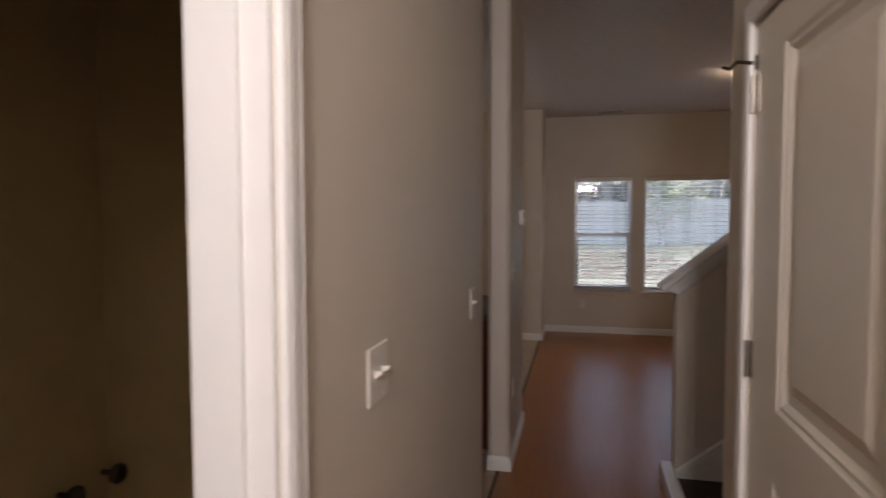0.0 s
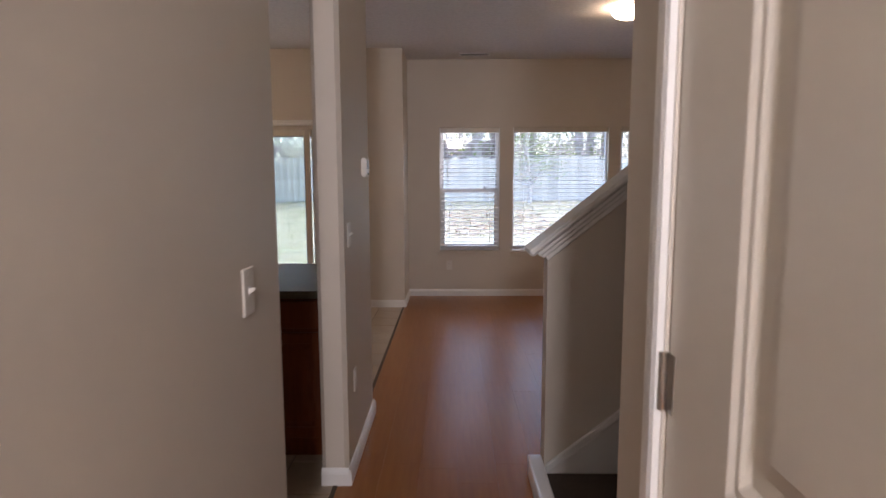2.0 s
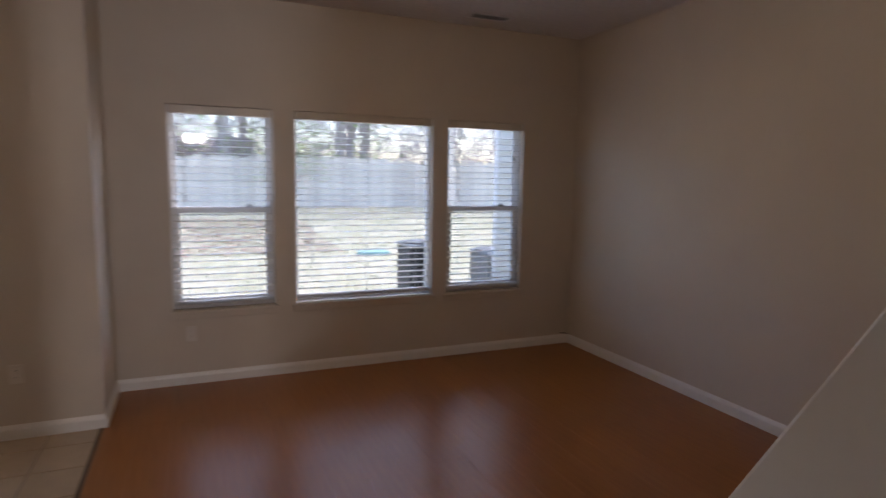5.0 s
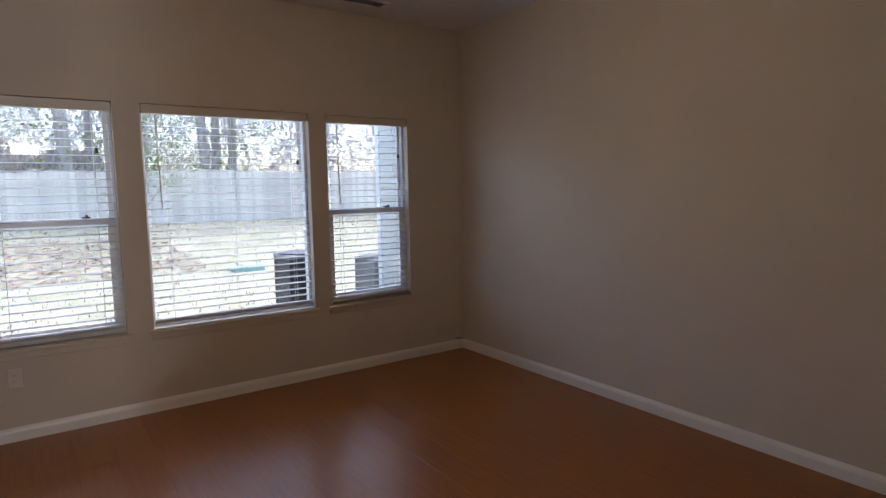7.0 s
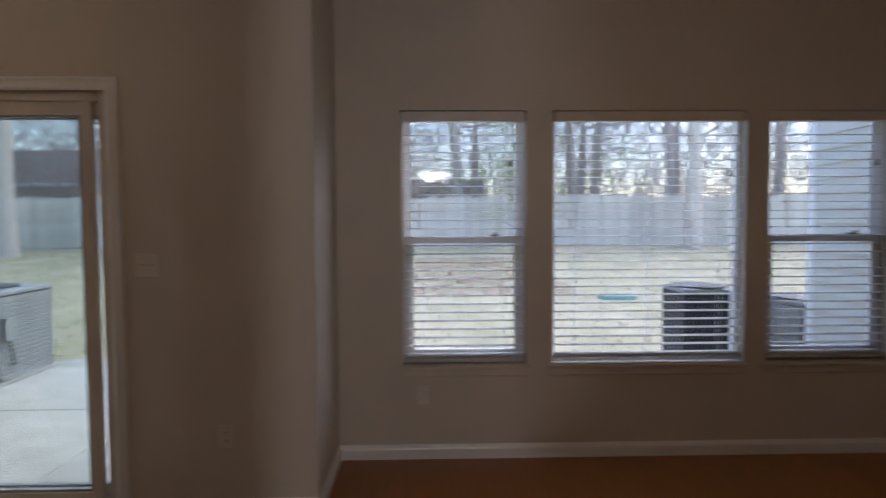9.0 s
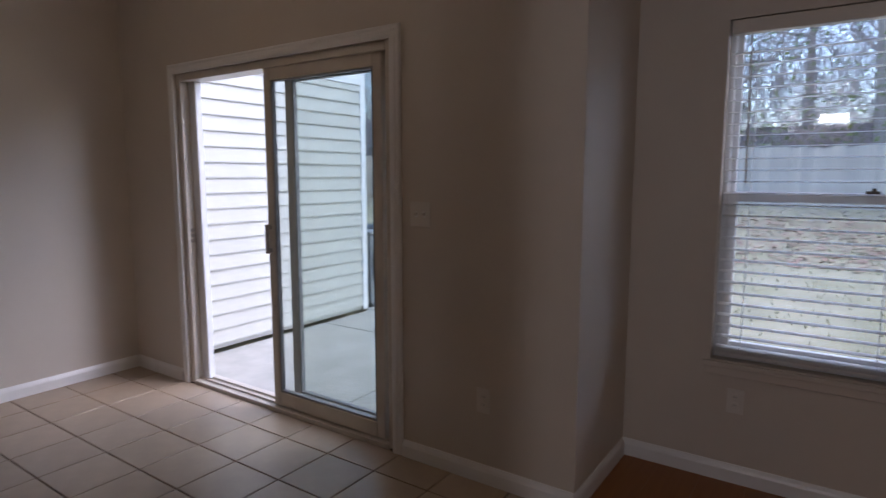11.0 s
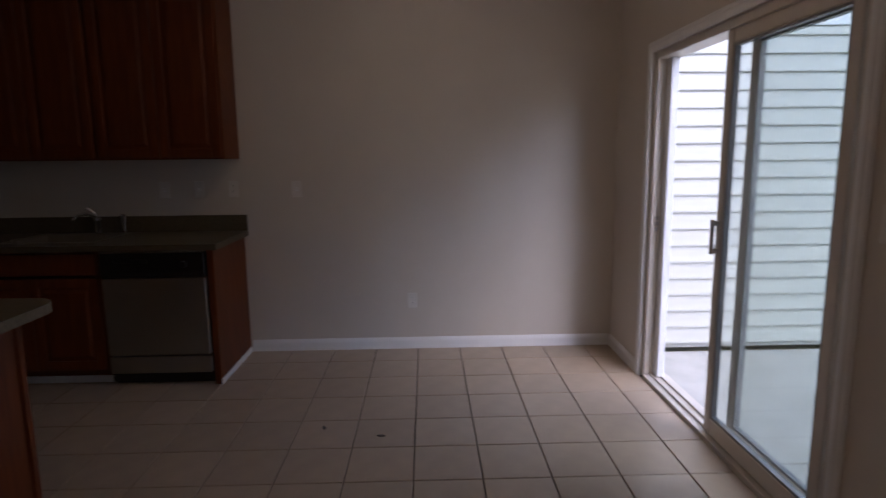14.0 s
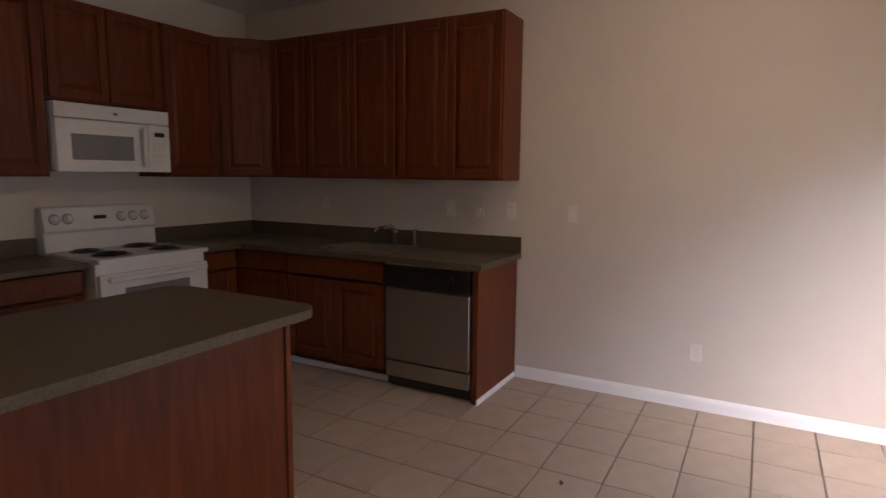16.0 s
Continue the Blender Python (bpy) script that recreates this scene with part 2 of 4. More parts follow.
# ---- plan ----
H = 2.86                      # ceiling
XK, XN, XR = -3.39, 0.0, 3.87     # kitchen wall, jog, far right wall
YS, YB = 7.36, 8.01             # patio-door wall, window wall
XH, XC = 0.045, 0.90            # the hall's two walls
T = 0.13
WZ0, WZ1 = 0.56, 2.066           # window opening
WINDOWS = ((0.385, 1.118), (1.275, 2.43), (2.57, 3.31))
SX0, SX1, SZ = -2.75, -0.965, 2.04   # patio door opening


def wall_with_holes(axis, c0, c1, a0, a1, holes):
    """Wall between c0 and c1 across its thickness, from a0 to a1 along it, z 0 to H, with rectangular holes (a0, a1, z0, z1)."""
    bm = bmesh.new()
    def add(u0, u1, z0, z1):
        if u1 - u0 > 1e-4 and z1 - z0 > 1e-4:
            bm_box(bm, *(((u0, c0, z0), (u1, c1, z1)) if axis == "x" else ((c0, u0, z0), (c1, u1, z1))))
    at = a0
    for h0, h1, z0, z1 in sorted(holes):
        add(at, h0, 0, H), add(h0, h1, 0, z0), add(h0, h1, z1, H)
        at = h1
    add(at, a1, 0, H)
    bmesh.ops.remove_doubles(bm, verts=bm.verts, dist=1e-5)
    return bm


solid("wall_north", wall_with_holes("x", YB, YB + T, XN - T, XR + T, [(a, b, WZ0, WZ1) for a, b in WINDOWS]), WALL, "beige painted drywall wall with three window openings")
solid("wall_jog", wall_with_holes("y", XN - T, XN, YS, YB, []), WALL, "short beige painted return wall beside the windows")
solid("wall_patio", wall_with_holes("x", YS, YS + T, XK - T, XN - T, [(SX0, SX1, 0, SZ)]), WALL, "beige painted drywall wall with patio door opening")
solid("wall_kitchen", wall_with_holes("y", XK - T, XK, 1.87, YS, []), WALL, "beige painted kitchen wall beside the patio door")
solid("wall_kitchen_back", wall_with_holes("x", 1.87, 2.0, XK, -T + XH - 0.0, []), WALL, "beige painted kitchen wall behind the range")
solid("wall_east", wall_with_holes("y", XR, XR + T, -2.0, YB, []), WALL, "long plain beige painted living room wall")
solid("wall_hall", wall_with_holes("y", XH - T, XH, -1.6, 2.48, [(-0.07, 0.75, 0, 2.04)]), WALL, "beige painted hall wall with light switches and a doorway")
solid("wall_stub", prism([(XH - T, 3.50), (XH - T + 0.02, 3.48), (XH - 0.02, 3.48), (XH, 3.50), (XH, 4.33), (XH - 0.02, 4.35), (XH - T + 0.02, 4.35), (XH - T, 4.33)], 0, H, "z"), WALL, "freestanding beige wall stub with rounded corners and a thermostat")
solid("wall_closet", wall_with_holes("y", XC, XC + T, -1.6, 2.02, [(0.86, 1.78, 0, 2.04)]), WALL, "beige painted hall wall with a closet door")
solid("wall_stair_near", wall_with_holes("x", 2.02 - T, 2.02, XC + T, XR, []), WALL, "beige painted wall on the near side of the stairs")
# Out of view; the high slot is added to hold the hall fill lamp.
solid("wall_entry", wall_with_holes("x", -1.73, -1.6, -1.3, XR, [(0.38, 0.82, 2.31, 2.49)]), WALL, "unseen beige wall closing the entry hall, with a slot for the added lamp")
solid("wall_side_room", boxes(((-1.3, -1.6, 0), (-1.2, 1.87, H)), ((-1.2, 1.77, 0), (XH - T, 1.87, H))), OLIVE, "olive brown painted wall of the side room")
solid("ceiling", boxes(((XK - T, -1.73, H), (XN - T, YS + T, H + 0.12)), ((XN - T, -1.73, H), (XR + T, YB + T, H + 0.12))), CEIL, "white textured ceiling")
solid("subfloor", boxes(((XK - T, -1.73, -0.2), (XN - T, YS + T, -0.012)), ((XN - T, -1.73, -0.2), (XR + T, YB + T, -0.012))), GROUT, "dark grout bed under tiles and planks")


# ---- trim: baseboards, casings, curb ----
BASE = [(0, 0), (0.016, 0), (0.016, 0.058), (0.012, 0.070), (0.007, 0.078), (0.004, 0.085), (0, 0.085)]


def baseboard(p, q, out):
    """A moulded board along the foot of a wall from p to q; out: the unit way it stands off the wall."""
    bm = bmesh.new()
    rows = [[bm.verts.new((e[0] + out[0] * d, e[1] + out[1] * d, z)) for d, z in BASE] for e in (p, q)]
    n = len(BASE)
    for i in range(n):
        j = (i + 1) % n
        bm.faces.new((rows[0][i], rows[1][i], rows[1][j], rows[0][j]))
    bm.faces.new(rows[0][::-1]), bm.faces.new(rows[1])
    bmesh.ops.recalc_face_normals(bm, faces=bm.faces)
    return solid("baseboard", bm, TRIM, "white painted wooden baseboard along the wall", "baseboard")


for p, q, out in (((XN, YB), (XR, YB), (0, -1)), ((XN, YS - 0.016), (XN, YB - 0.016), (1, 0)), ((SX1 + 0.065, YS), (XN + 0.0, YS), (0, -1)),
                  ((XK, YS), (SX0 - 0.065, YS), (0, -1)), ((XK, 4.66), (XK, YS - 0.016), (1, 0)), ((XR, 3.74), (XR, YB - 0.016), (-1, 0)),
                  ((XH, 3.48 - 0.016), (XH, 4.35 + 0.016), (1, 0)), ((XH - T, 3.48), (XH, 3.48), (0, -1)), ((XH - T, 4.35), (XH, 4.35), (0, 1)),
                  ((XH, 0.815), (XH, 2.48), (1, 0)), ((XH - T, 2.48), (XH + 0.016, 2.48), (0, 1)), ((XC, 1.87), (XC, 2.036), (-1, 0)), ((1.02, 3.72), (XR, 3.72), (0, 1))):
    baseboard(p, q, out)

CASE = [(0, 0), (0.012, 0), (0.016, 0.012), (0.016, 0.030), (0.011, 0.040), (0.014, 0.050), (0.008, 0.060), (0, 0.062)]


def casing(name, axis, face, out, a0, a1, top, label):
    """Moulded trim round an opening: two legs and a head, on the wall plane `face`, standing off by `out`."""
    ob = thing(name, label, "door casing", kind="structure")
    def run(pa, pb, side):
        bm = bmesh.new()
        rings = []
        for (u, z), k in ((pa, 0), (pb, 1)):
            ring = []
            for d, w in CASE:
                uu, zz = u + side[0] * w + (side[2] * w if k else side[3] * w), z + side[1] * w + (side[4] * w if k else 0)
                ring.append(bm.verts.new((uu, face + out * d, zz) if axis == "x" else (face + out * d, uu, zz)))
            rings.append(ring)
        n = len(CASE)
        for i in range(n):
            j = (i + 1) % n
            bm.faces.new((rings[0][i], rings[1][i], rings[1][j], rings[0][j]))
        bm.faces.new(rings[0][::-1]), bm.faces.new(rings[1])
        bmesh.ops.recalc_face_normals(bm, faces=bm.faces)
        return bm
    part("leg", run((a0, 0), (a0, top), (-1, 0, 0, 0, 1)), TRIM, ob)
    part("leg", run((a1, 0), (a1, top), (1, 0, 0, 0, 1)), TRIM, ob)
    part("head", run((a0, top), (a1, top), (0, 1, 1, -1, 0)), TRIM, ob)
    return ob


casing("patio_casing", "x", YS, -1, SX0, SX1, SZ, "white moulded casing round the patio door")
casing("closet_casing", "y", XC, -1, 0.855, 1.785, 2.045, "white moulded casing round the closet door")
casing("doorway_casing", "y", XH, 1, -0.07, 0.75, 2.04, "white moulded casing round the open side doorway")
solid("door_jamb", boxes(((XH - T, 0.738, 0), (XH - 0.003, 0.75, 2.04)), ((XH - T, -0.07, 0), (XH - 0.003, -0.058, 2.04)), ((XH - T, -0.058, 2.028), (XH - 0.003, 0.738, 2.04)), ((XH - 0.085, 0.728, 0), (XH - 0.045, 0.738, 2.028))), TRIM, "white painted jamb lining of the side doorway", "door jamb")
solid("floor_curb", box((0.918, 3.10, -0.01), (0.984, 3.60, 0.100), 0.006), TRIM, "low white painted curb between plank floor and stair carpet", "trim")

# ---- closet door in the hall ----
DY0, DY1 = 0.868, 1.772
door = thing("door_closet", "closed cream painted two-panel hall closet door", "door", at=(XC + 0.006, DY0, 0), kind="structure")
CELLS = ((0.17, 0.69, 0.22, 0.88), (0.17, 0.69, 1.05, 1.93))
for y0, y1 in ((0, 0.17), (0.69, 0.904)):
    part("stile", box((0, y0, 0.012), (0.035, y1, 2.03), 0.001), DOORP, door)
for z0, z1 in ((0.012, 0.22), (0.88, 1.05), (1.93, 2.03)):
    part("rail", box((0, 0.17, z0), (0.035, 0.69, z1)), DOORP, door)
for y0, y1, z0, z1 in CELLS:
    bm = bmesh.new()
    prof = ((0, 0.0), (0.010, 0.006), (0.020, 0.006), (0.034, 0.016), (0.060, 0.016), (0.090, 0.006))
    rings = [[bm.verts.new((d, y, z)) for y, z in ((y0 + i, z0 + i), (y1 - i, z0 + i), (y1 - i, z1 - i), (y0 + i, z1 - i))] for i, d in prof]
    for a, b in zip(rings, rings[1:]):
        for i in range(4):
            bm.faces.new((a[i], a[(i + 1) % 4], b[(i + 1) % 4], b[i]))
    bm.faces.new(rings[-1])
    bmesh.ops.recalc_face_normals(bm, faces=bm.faces)
    part("door_panel", bm, DOORP, door)
for z in (0.28, 1.08, 1.80):
    hg = part("hinge", rod((-0.008, 0.909, z), (-0.008, 0.909, z + 0.10), 0.007, n=10), NICKEL, door, "brushed nickel butt hinge")
    part("hinge_leaf", boxes(((-0.002, 0.879, z), (0.001, 0.907, z + 0.10)), ((-0.013, 0.901, z + 0.031), (-0.002, 0.917, z + 0.035)), ((-0.013, 0.901, z + 0.065), (-0.002, 0.917, z + 0.069))), NICKEL, hg)
part("flip_latch", tube([(-0.010, 0.914, 1.935), (-0.045, 0.934, 1.945), (-0.060, 0.949, 1.930), (-0.072, 0.969, 1.940)], 0.005), BRONZE, door, "small dark flip latch arm")
part("latch_plate", box((-0.006, 0.899, 1.915), (-0.001, 0.924, 1.955), 0.002), BRONZE, door)
part("knob", lathe([(0.026, 0), (0.026, 0.006), (0.010, 0.010), (0.010, 0.030), (0.024, 0.038), (0.028, 0.052), (0.018, 0.064)], 20, pose(0, 0.06, 0.95, 0, -90, 0)), NICKEL, door, "round satin nickel knob", True)

# ---- side room: two valve knobs on the olive wall ----
for y in (1.56, 1.74):
    v = thing("water_valve", "small dark water valve with round grip on the olive wall", "valve", "pair of water valves", (-1.2, y, 0.62))
    part("stem", rod((0, 0, 0), (0.05, 0, 0), 0.010), BRONZE, v)
    part("grip", lathe([(0.012, 0), (0.034, 0.006), (0.036, 0.022), (0.026, 0.032)], 14, pose(0.05, 0, 0, 0, 90, 0)), BRONZE, v, "", True)

# ---- stairs and knee wall ----
KY0, KY1, KX = 3.60, 3.72, 1.0
SLOPE = 0.80
ztop = lambda x: 1.085 + SLOPE * (x - KX)
solid("knee_wall", prism([(KX, 0), (XR, 0), (XR, min(ztop(XR), H)), (KX + (min(ztop(XR), H) - 1.085) / SLOPE, min(ztop(XR), H)), (KX, ztop(KX))], KY0, KY1, "y"), WALL, "beige painted sloping knee wall beside the stairs", "wall")
cap = thing("stair_cap", "glossy white painted sloping cap rail with stepped moulding", "handrail", kind="structure")
run = XR - 0.93
def sloped(v0, v1, y0, y1, x0, bevel=0.006):
    k = 0.62
    return prism([(x0 + k * 0.0, ztop(x0) + v1), (XR, ztop(XR) + v1), (XR, ztop(XR) + v0), (x0 + k * (v1 - v0) * 0.8, ztop(x0 + k * (v1 - v0) * 0.8) + v0)], y0, y1, "y", bevel)
part("cap_board", sloped(0.068, 0.112, KY0 - 0.045, KY1 + 0.045, 0.900, 0.012), TRIM, cap, "", True)
part("moulding", sloped(0.042, 0.070, KY0 - 0.030, KY1 + 0.030, 0.945, 0.005), TRIM, cap)
part("moulding", sloped(0.018, 0.044, KY0 - 0.020, KY1 + 0.020, 0.965, 0.004), TRIM, cap)
part("moulding", sloped(-0.012, 0.020, KY0 - 0.012, KY1 + 0.012, 0.985, 0.004), TRIM, cap)
zs = lambda x: 0.05 + SLOPE * (x - KX)
skirt = thing("stair_skirt", "white painted sloping skirt board on the knee wall", "skirting", kind="structure")
part("board", prism([(KX + 0.004, 0), (XR, 0), (XR, zs(XR) - 0.05), (KX + 0.004, zs(KX) - 0.05)], KY0 - 0.012, KY0 - 0.002, "y"), TRIM, skirt)
part("moulding", prism([(KX + 0.004, zs(KX) - 0.05), (XR, zs(XR) - 0.05), (XR, zs(XR)), (KX + 0.004, zs(KX))], KY0 - 0.022, KY0 - 0.002, "y", 0.006), TRIM, skirt)
stairs = thing("staircase", "enclosed straight stairs covered in dark brown carpet", "stairs", kind="structure")
for i in range(10):
    x, z = 1.43 + 0.24 * i, 0.19 * (i + 1)
    x1 = min(x + 0.24 + 0.03, XR) if i < 9 else XR
    part("step", prism([(x, z - 0.19), (x, z - 0.045), (x - 0.022, z - 0.035), (x - 0.028, z - 0.015), (x - 0.018, z), (x1, z), (x1, z - 0.19)], 2.03, KY0 - 0.022, "y"), CARPET, stairs)
solid("stair_foot_carpet", box((0.984, 2.03, -0.012), (1.43, KY0 - 0.022, 0.012), 0.006), CARPET, "dark brown carpet strip at the foot of the stairs", "carpet")


# ---- switches, outlets, thermostat ----
def plate(name, at, turn, w, h, label, category, what="switch", gangs=1):
    """A wall plate facing +x before it is turned."""
    ob = thing(name, label, category, at=at, turn=turn)
    part("cover", box((0, -w / 2, -h / 2), (0.006, w / 2, h / 2), 0.003), PLASTIC, ob)
    for g in range(gangs):
        y = (g - (gangs - 1) / 2) * 0.046
        if what == "switch":
            part("toggle", prism([(0.004, -0.008), (0.022, 0.004), (0.022, 0.010), (0.004, 0.008)], y - 0.005, y + 0.005, "y", 0.001), PLASTIC, ob)
            part("toggle_slot", box((0.0055, y - 0.008, -0.013), (0.0066, y + 0.008, 0.013)), VINYL, ob)
        elif what == "outlet":
            for z in (-0.02, 0.02):
                face = part("socket", lathe([(0.016, 0), (0.016, 0.003), (0.014, 0.004)], 16, pose(0.005, y, z, 0, 90, 0)), PLASTIC, ob)
                part("slot", boxes(((0.0085, y - 0.007, z - 0.002), (0.0095, y - 0.005, z + 0.007)), ((0.0085, y + 0.005, z - 0.002), (0.0095, y + 0.007, z + 0.006))), BLACK, face)
        for s in (-1, 1):
            part("screw", box((0.005, y - 0.003, s * 0.045 - 0.003), (0.0068, y + 0.003, s * 0.045 + 0.003)), PLASTIC, ob)
    return ob


plate("light_switch", (XH, 1.14, 1.205), 0, 0.116, 0.118, "white double toggle light switch plate on hall wall", "light switch", "switch", 2)
plate("light_switch", (XH, 2.22, 1.195), 0, 0.072, 0.118, "white single toggle light switch on hall wall", "light switch")
plate("light_switch", (XH, 3.615, 1.197), 0, 0.072, 0.118, "white single toggle light switch under the thermostat", "light switch")
plate("wall_outlet", (XH, 3.70, 0.45), 0, 0.07, 0.115, "beige wall outlet on the wall stub", "outlet", "outlet")
plate("wall_outlet", (0.50, YB, 0.385), -90, 0.07, 0.115, "white duplex outlet under the window", "outlet", "outlet")
plate("wall_outlet", (-0.44, YS, 0.39), -90, 0.07, 0.115, "white duplex outlet beside the patio door", "outlet", "outlet")
plate("light_switch", (-0.79, YS, 1.22), -90, 0.118, 0.118, "white double toggle switch beside the patio door", "light switch", "switch", 2)
plate("wall_outlet", (XK, 5.86, 0.37), 0, 0.07, 0.115, "white duplex outlet on the dining wall", "outlet", "outlet")
plate("light_switch", (XK, 5.04, 1.21), 0, 0.072, 0.118, "white single light switch on the kitchen wall", "light switch")
for y, w, lab in ((4.59, "outlet", "white duplex outlet over the worktop"), (4.345, "switch", "white light switch over the worktop"), (4.10, "switch", "white light switch over the worktop"), (2.89, "outlet", "white outlet over the worktop by the corner")):
    plate("wall_outlet" if w == "outlet" else "light_switch", (XK, y, 1.215), 0, 0.072, 0.118, lab, "outlet" if w == "outlet" else "light switch", w)
th = thing("thermostat", "white plastic digital wall thermostat on the wall stub", "thermostat", at=(XH, 4.10, 1.525))
part("housing", box((0, -0.062, -0.052), (0.030, 0.062, 0.052), 0.008, 2), PLASTIC, th)
part("display", box((0.029, -0.035, -0.008), (0.0315, 0.020, 0.038), 0.002), LCD, th, "grey lcd display")
part("button", box((0.029, 0.032, 0.005), (0.033, 0.048, 0.022), 0.002), VINYL, th)
part("button", box((0.029, 0.032, -0.02), (0.033, 0.048, -0.003), 0.002), VINYL, th)
part("badge", box((0.0295, -0.02, -0.040), (0.0315, 0.03, -0.028), 0.001), LCD, th)
cb = thing("cable_stub", "short black coaxial cable end on the baseboard in the corner", "cable", at=(XR - 0.06, YB - 0.02, 0.094))
part("lead", tube([(0.03, -0.02, 0.0), (0.0, -0.02, 0.012), (-0.03, -0.02, 0.010), (-0.05, -0.02, 0.018)], 0.004), BLACK, cb)


# ---- windows with blinds ----
def window(name, x0, x1, hung, label):
    w, h = x1 - x0, WZ1 - WZ0
    ob = thing(name, label, "window", at=(x0, YB, WZ0), kind="structure")
    y0, y1 = 0.065, 0.125
    f = 0.024
    fr = part("window_frame", boxes(((0, y0, 0), (f, y1, h)), ((w - f, y0, 0), (w, y1, h)), ((f, y0, 0), (w - f, y1, f)), ((f, y0, h - f), (w - f, y1, h)), bevel=0.004), VINYL, ob)
    if hung:
        m = 0.745
        s = 0.040
        part("upper_sash", boxes(((f, y0 + 0.03, m), (f + 0.025, y1 - 0.005, h - f)), ((w - f - 0.025, y0 + 0.03, m), (w - f, y1 - 0.005, h - f)), ((f, y0 + 0.03, m - 0.02), (w - f, y1 - 0.005, m + 0.025))), VINYL, ob)
        sash = part("lower_sash", boxes(((f, y0 - 0.004, f), (f + s, y0 + 0.026, m + 0.02)), ((w - f - s, y0 - 0.004, f), (w - f, y0 + 0.026, m + 0.02)), ((f + s, y0 - 0.004, f), (w - f - s, y0 + 0.026, f + 0.06)), ((f + s, y0 - 0.004, m - 0.02), (w - f - s, y0 + 0.026, m + 0.02)), bevel=0.003), VINYL, ob)
        part("sash_lock", boxes(((w * 0.72, y0 - 0.012, m + 0.02), (w * 0.72 + 0.05, y0 + 0.02, m + 0.034)), ((w * 0.72 + 0.02, y0 - 0.03, m + 0.03), (w * 0.72 + 0.035, y0 + 0.0, m + 0.046)), bevel=0.003), BRONZE, sash, "small dark cam lock")
        panes = (((f + 0.025, m + 0.02), (w - f - 0.025, h - f), y0 + 0.045), ((f + s, f + 0.06), (w - f - s, m - 0.02), y0 + 0.012))
    else:
        panes = (((f, f), (w - f, h - f), y0 + 0.03),)
    for (a, za), (b, zb), y in panes:
        p = part("pane", box((a, y, za), (b, y + 0.004, zb)), PANE, ob)
        p.visible_shadow = False
    part("window_sill", boxes(((-0.03, -0.022, -0.022), (w + 0.03, 0.0, 0.0)), ((0.0, 0.0, -0.0), (w, 0.064, 0.006)), ((-0.02, -0.012, -0.062), (w + 0.02, 0.0, -0.022)), bevel=0.003), WALL, ob, "sill and apron painted like the wall")
    # blind
    bl = thing("window_blind", "white two-inch slatted blind, lowered with slats open", "blind", "window blinds", (x0, YB, WZ0))
    part("head_rail", box((0.012, 0.004, h - 0.062), (w - 0.012, 0.055, h - 0.004), 0.003), ALMOND, bl, "off-white valance")
    part("bottom_rail", box((0.014, 0.008, 0.026), (w - 0.014, 0.056, 0.044), 0.004), SLAT, bl)
    slat = mesh_of("slat", prism([(0.006, -0.0035), (0.018, -0.0005), (0.032, 0.0005), (0.046, 0.000), (0.058, -0.001), (0.046, 0.0016), (0.032, 0.0022), (0.018, 0.0012)], 0.016, w - 0.016, "x"), SLAT)
    n = int((h - 0.062 - 0.05) / 0.050)
    for i in range(n):
        s = new("slat", slat)
        s.parent = bl
        s.location = (0, 0, 0.066 + 0.050 * i)
    for k in range(3):
        s = new("slat", slat)
        s.parent = bl
        s.location = (0, 0, 0.047 + 0.005 * k)
    for fx in (0.16, 0.84) if w < 0.9 else (0.12, 0.5, 0.88):
        part("ladder_cord", boxes(((w * fx - 0.001, 0.006, 0.03), (w * fx + 0.001, 0.008, h - 0.06)), ((w * fx - 0.001, 0.057, 0.03), (w * fx + 0.001, 0.059, h - 0.06))), SLAT, bl)
    part("tilt_wand", rod((0.09, -0.004, h - 0.07), (0.10, -0.006, h - 0.70), 0.004, n=8), ALMOND, bl, "clear grey tilt wand")
    cz = h - (0.36 if not hung else 0.30)
    cord = part("lift_cord", tube([(w - 0.10, -0.003, h - 0.07), (w - 0.10, -0.005, cz)], 0.0018, 6), SLAT, bl)
    part("tassel", lathe([(0.004, 0), (0.011, 0.004), (0.008, 0.03), (0.003, 0.038)], 10, pose(w - 0.10, -0.005, cz - 0.03)), BRONZE, cord, "small dark cord tassel")
    return ob


window("window_1", *WINDOWS[0], True, "white vinyl double-hung window in drywall reveal")
window("window_2", *WINDOWS[1], False, "wide white vinyl picture window in drywall reveal")
window("window_3", *WINDOWS[2], True, "white vinyl double-hung window near the room corner")

# ---- patio sliding door ----
pd = thing("patio_door", "almond vinyl sliding patio door standing half open", "sliding door", kind="structure")
yA, yB = YS + 0.012, YS + T
f = 0.045
part("door_frame", boxes(((SX0, yA, 0.0), (SX0 + f, yB, SZ)), ((SX1 - f, yA, 0.0), (SX1, yB, SZ)), ((SX0 + f, yA, SZ - f), (SX1 - f, yB, SZ)), bevel=0.004), ALMOND, pd)
part("threshold", boxes(((SX0 + f, yA - 0.01, -0.01), (SX1 - f, yB + 0.03, 0.022)), ((SX0 + f, yA + 0.030, 0.022), (SX1 - f, yA + 0.036, 0.036)), ((SX0 + f, yA + 0.082, 0.022), (SX1 - f, yA + 0.088, 0.036)), bevel=0.002), ALMOND, pd, "ribbed almond track sill")
part("strike_jamb", boxes(((SX0 + f, yA + 0.055, 0.03), (SX0 + f + 0.075, yA + 0.100, SZ - f)), bevel=0.003), VINYL, pd)
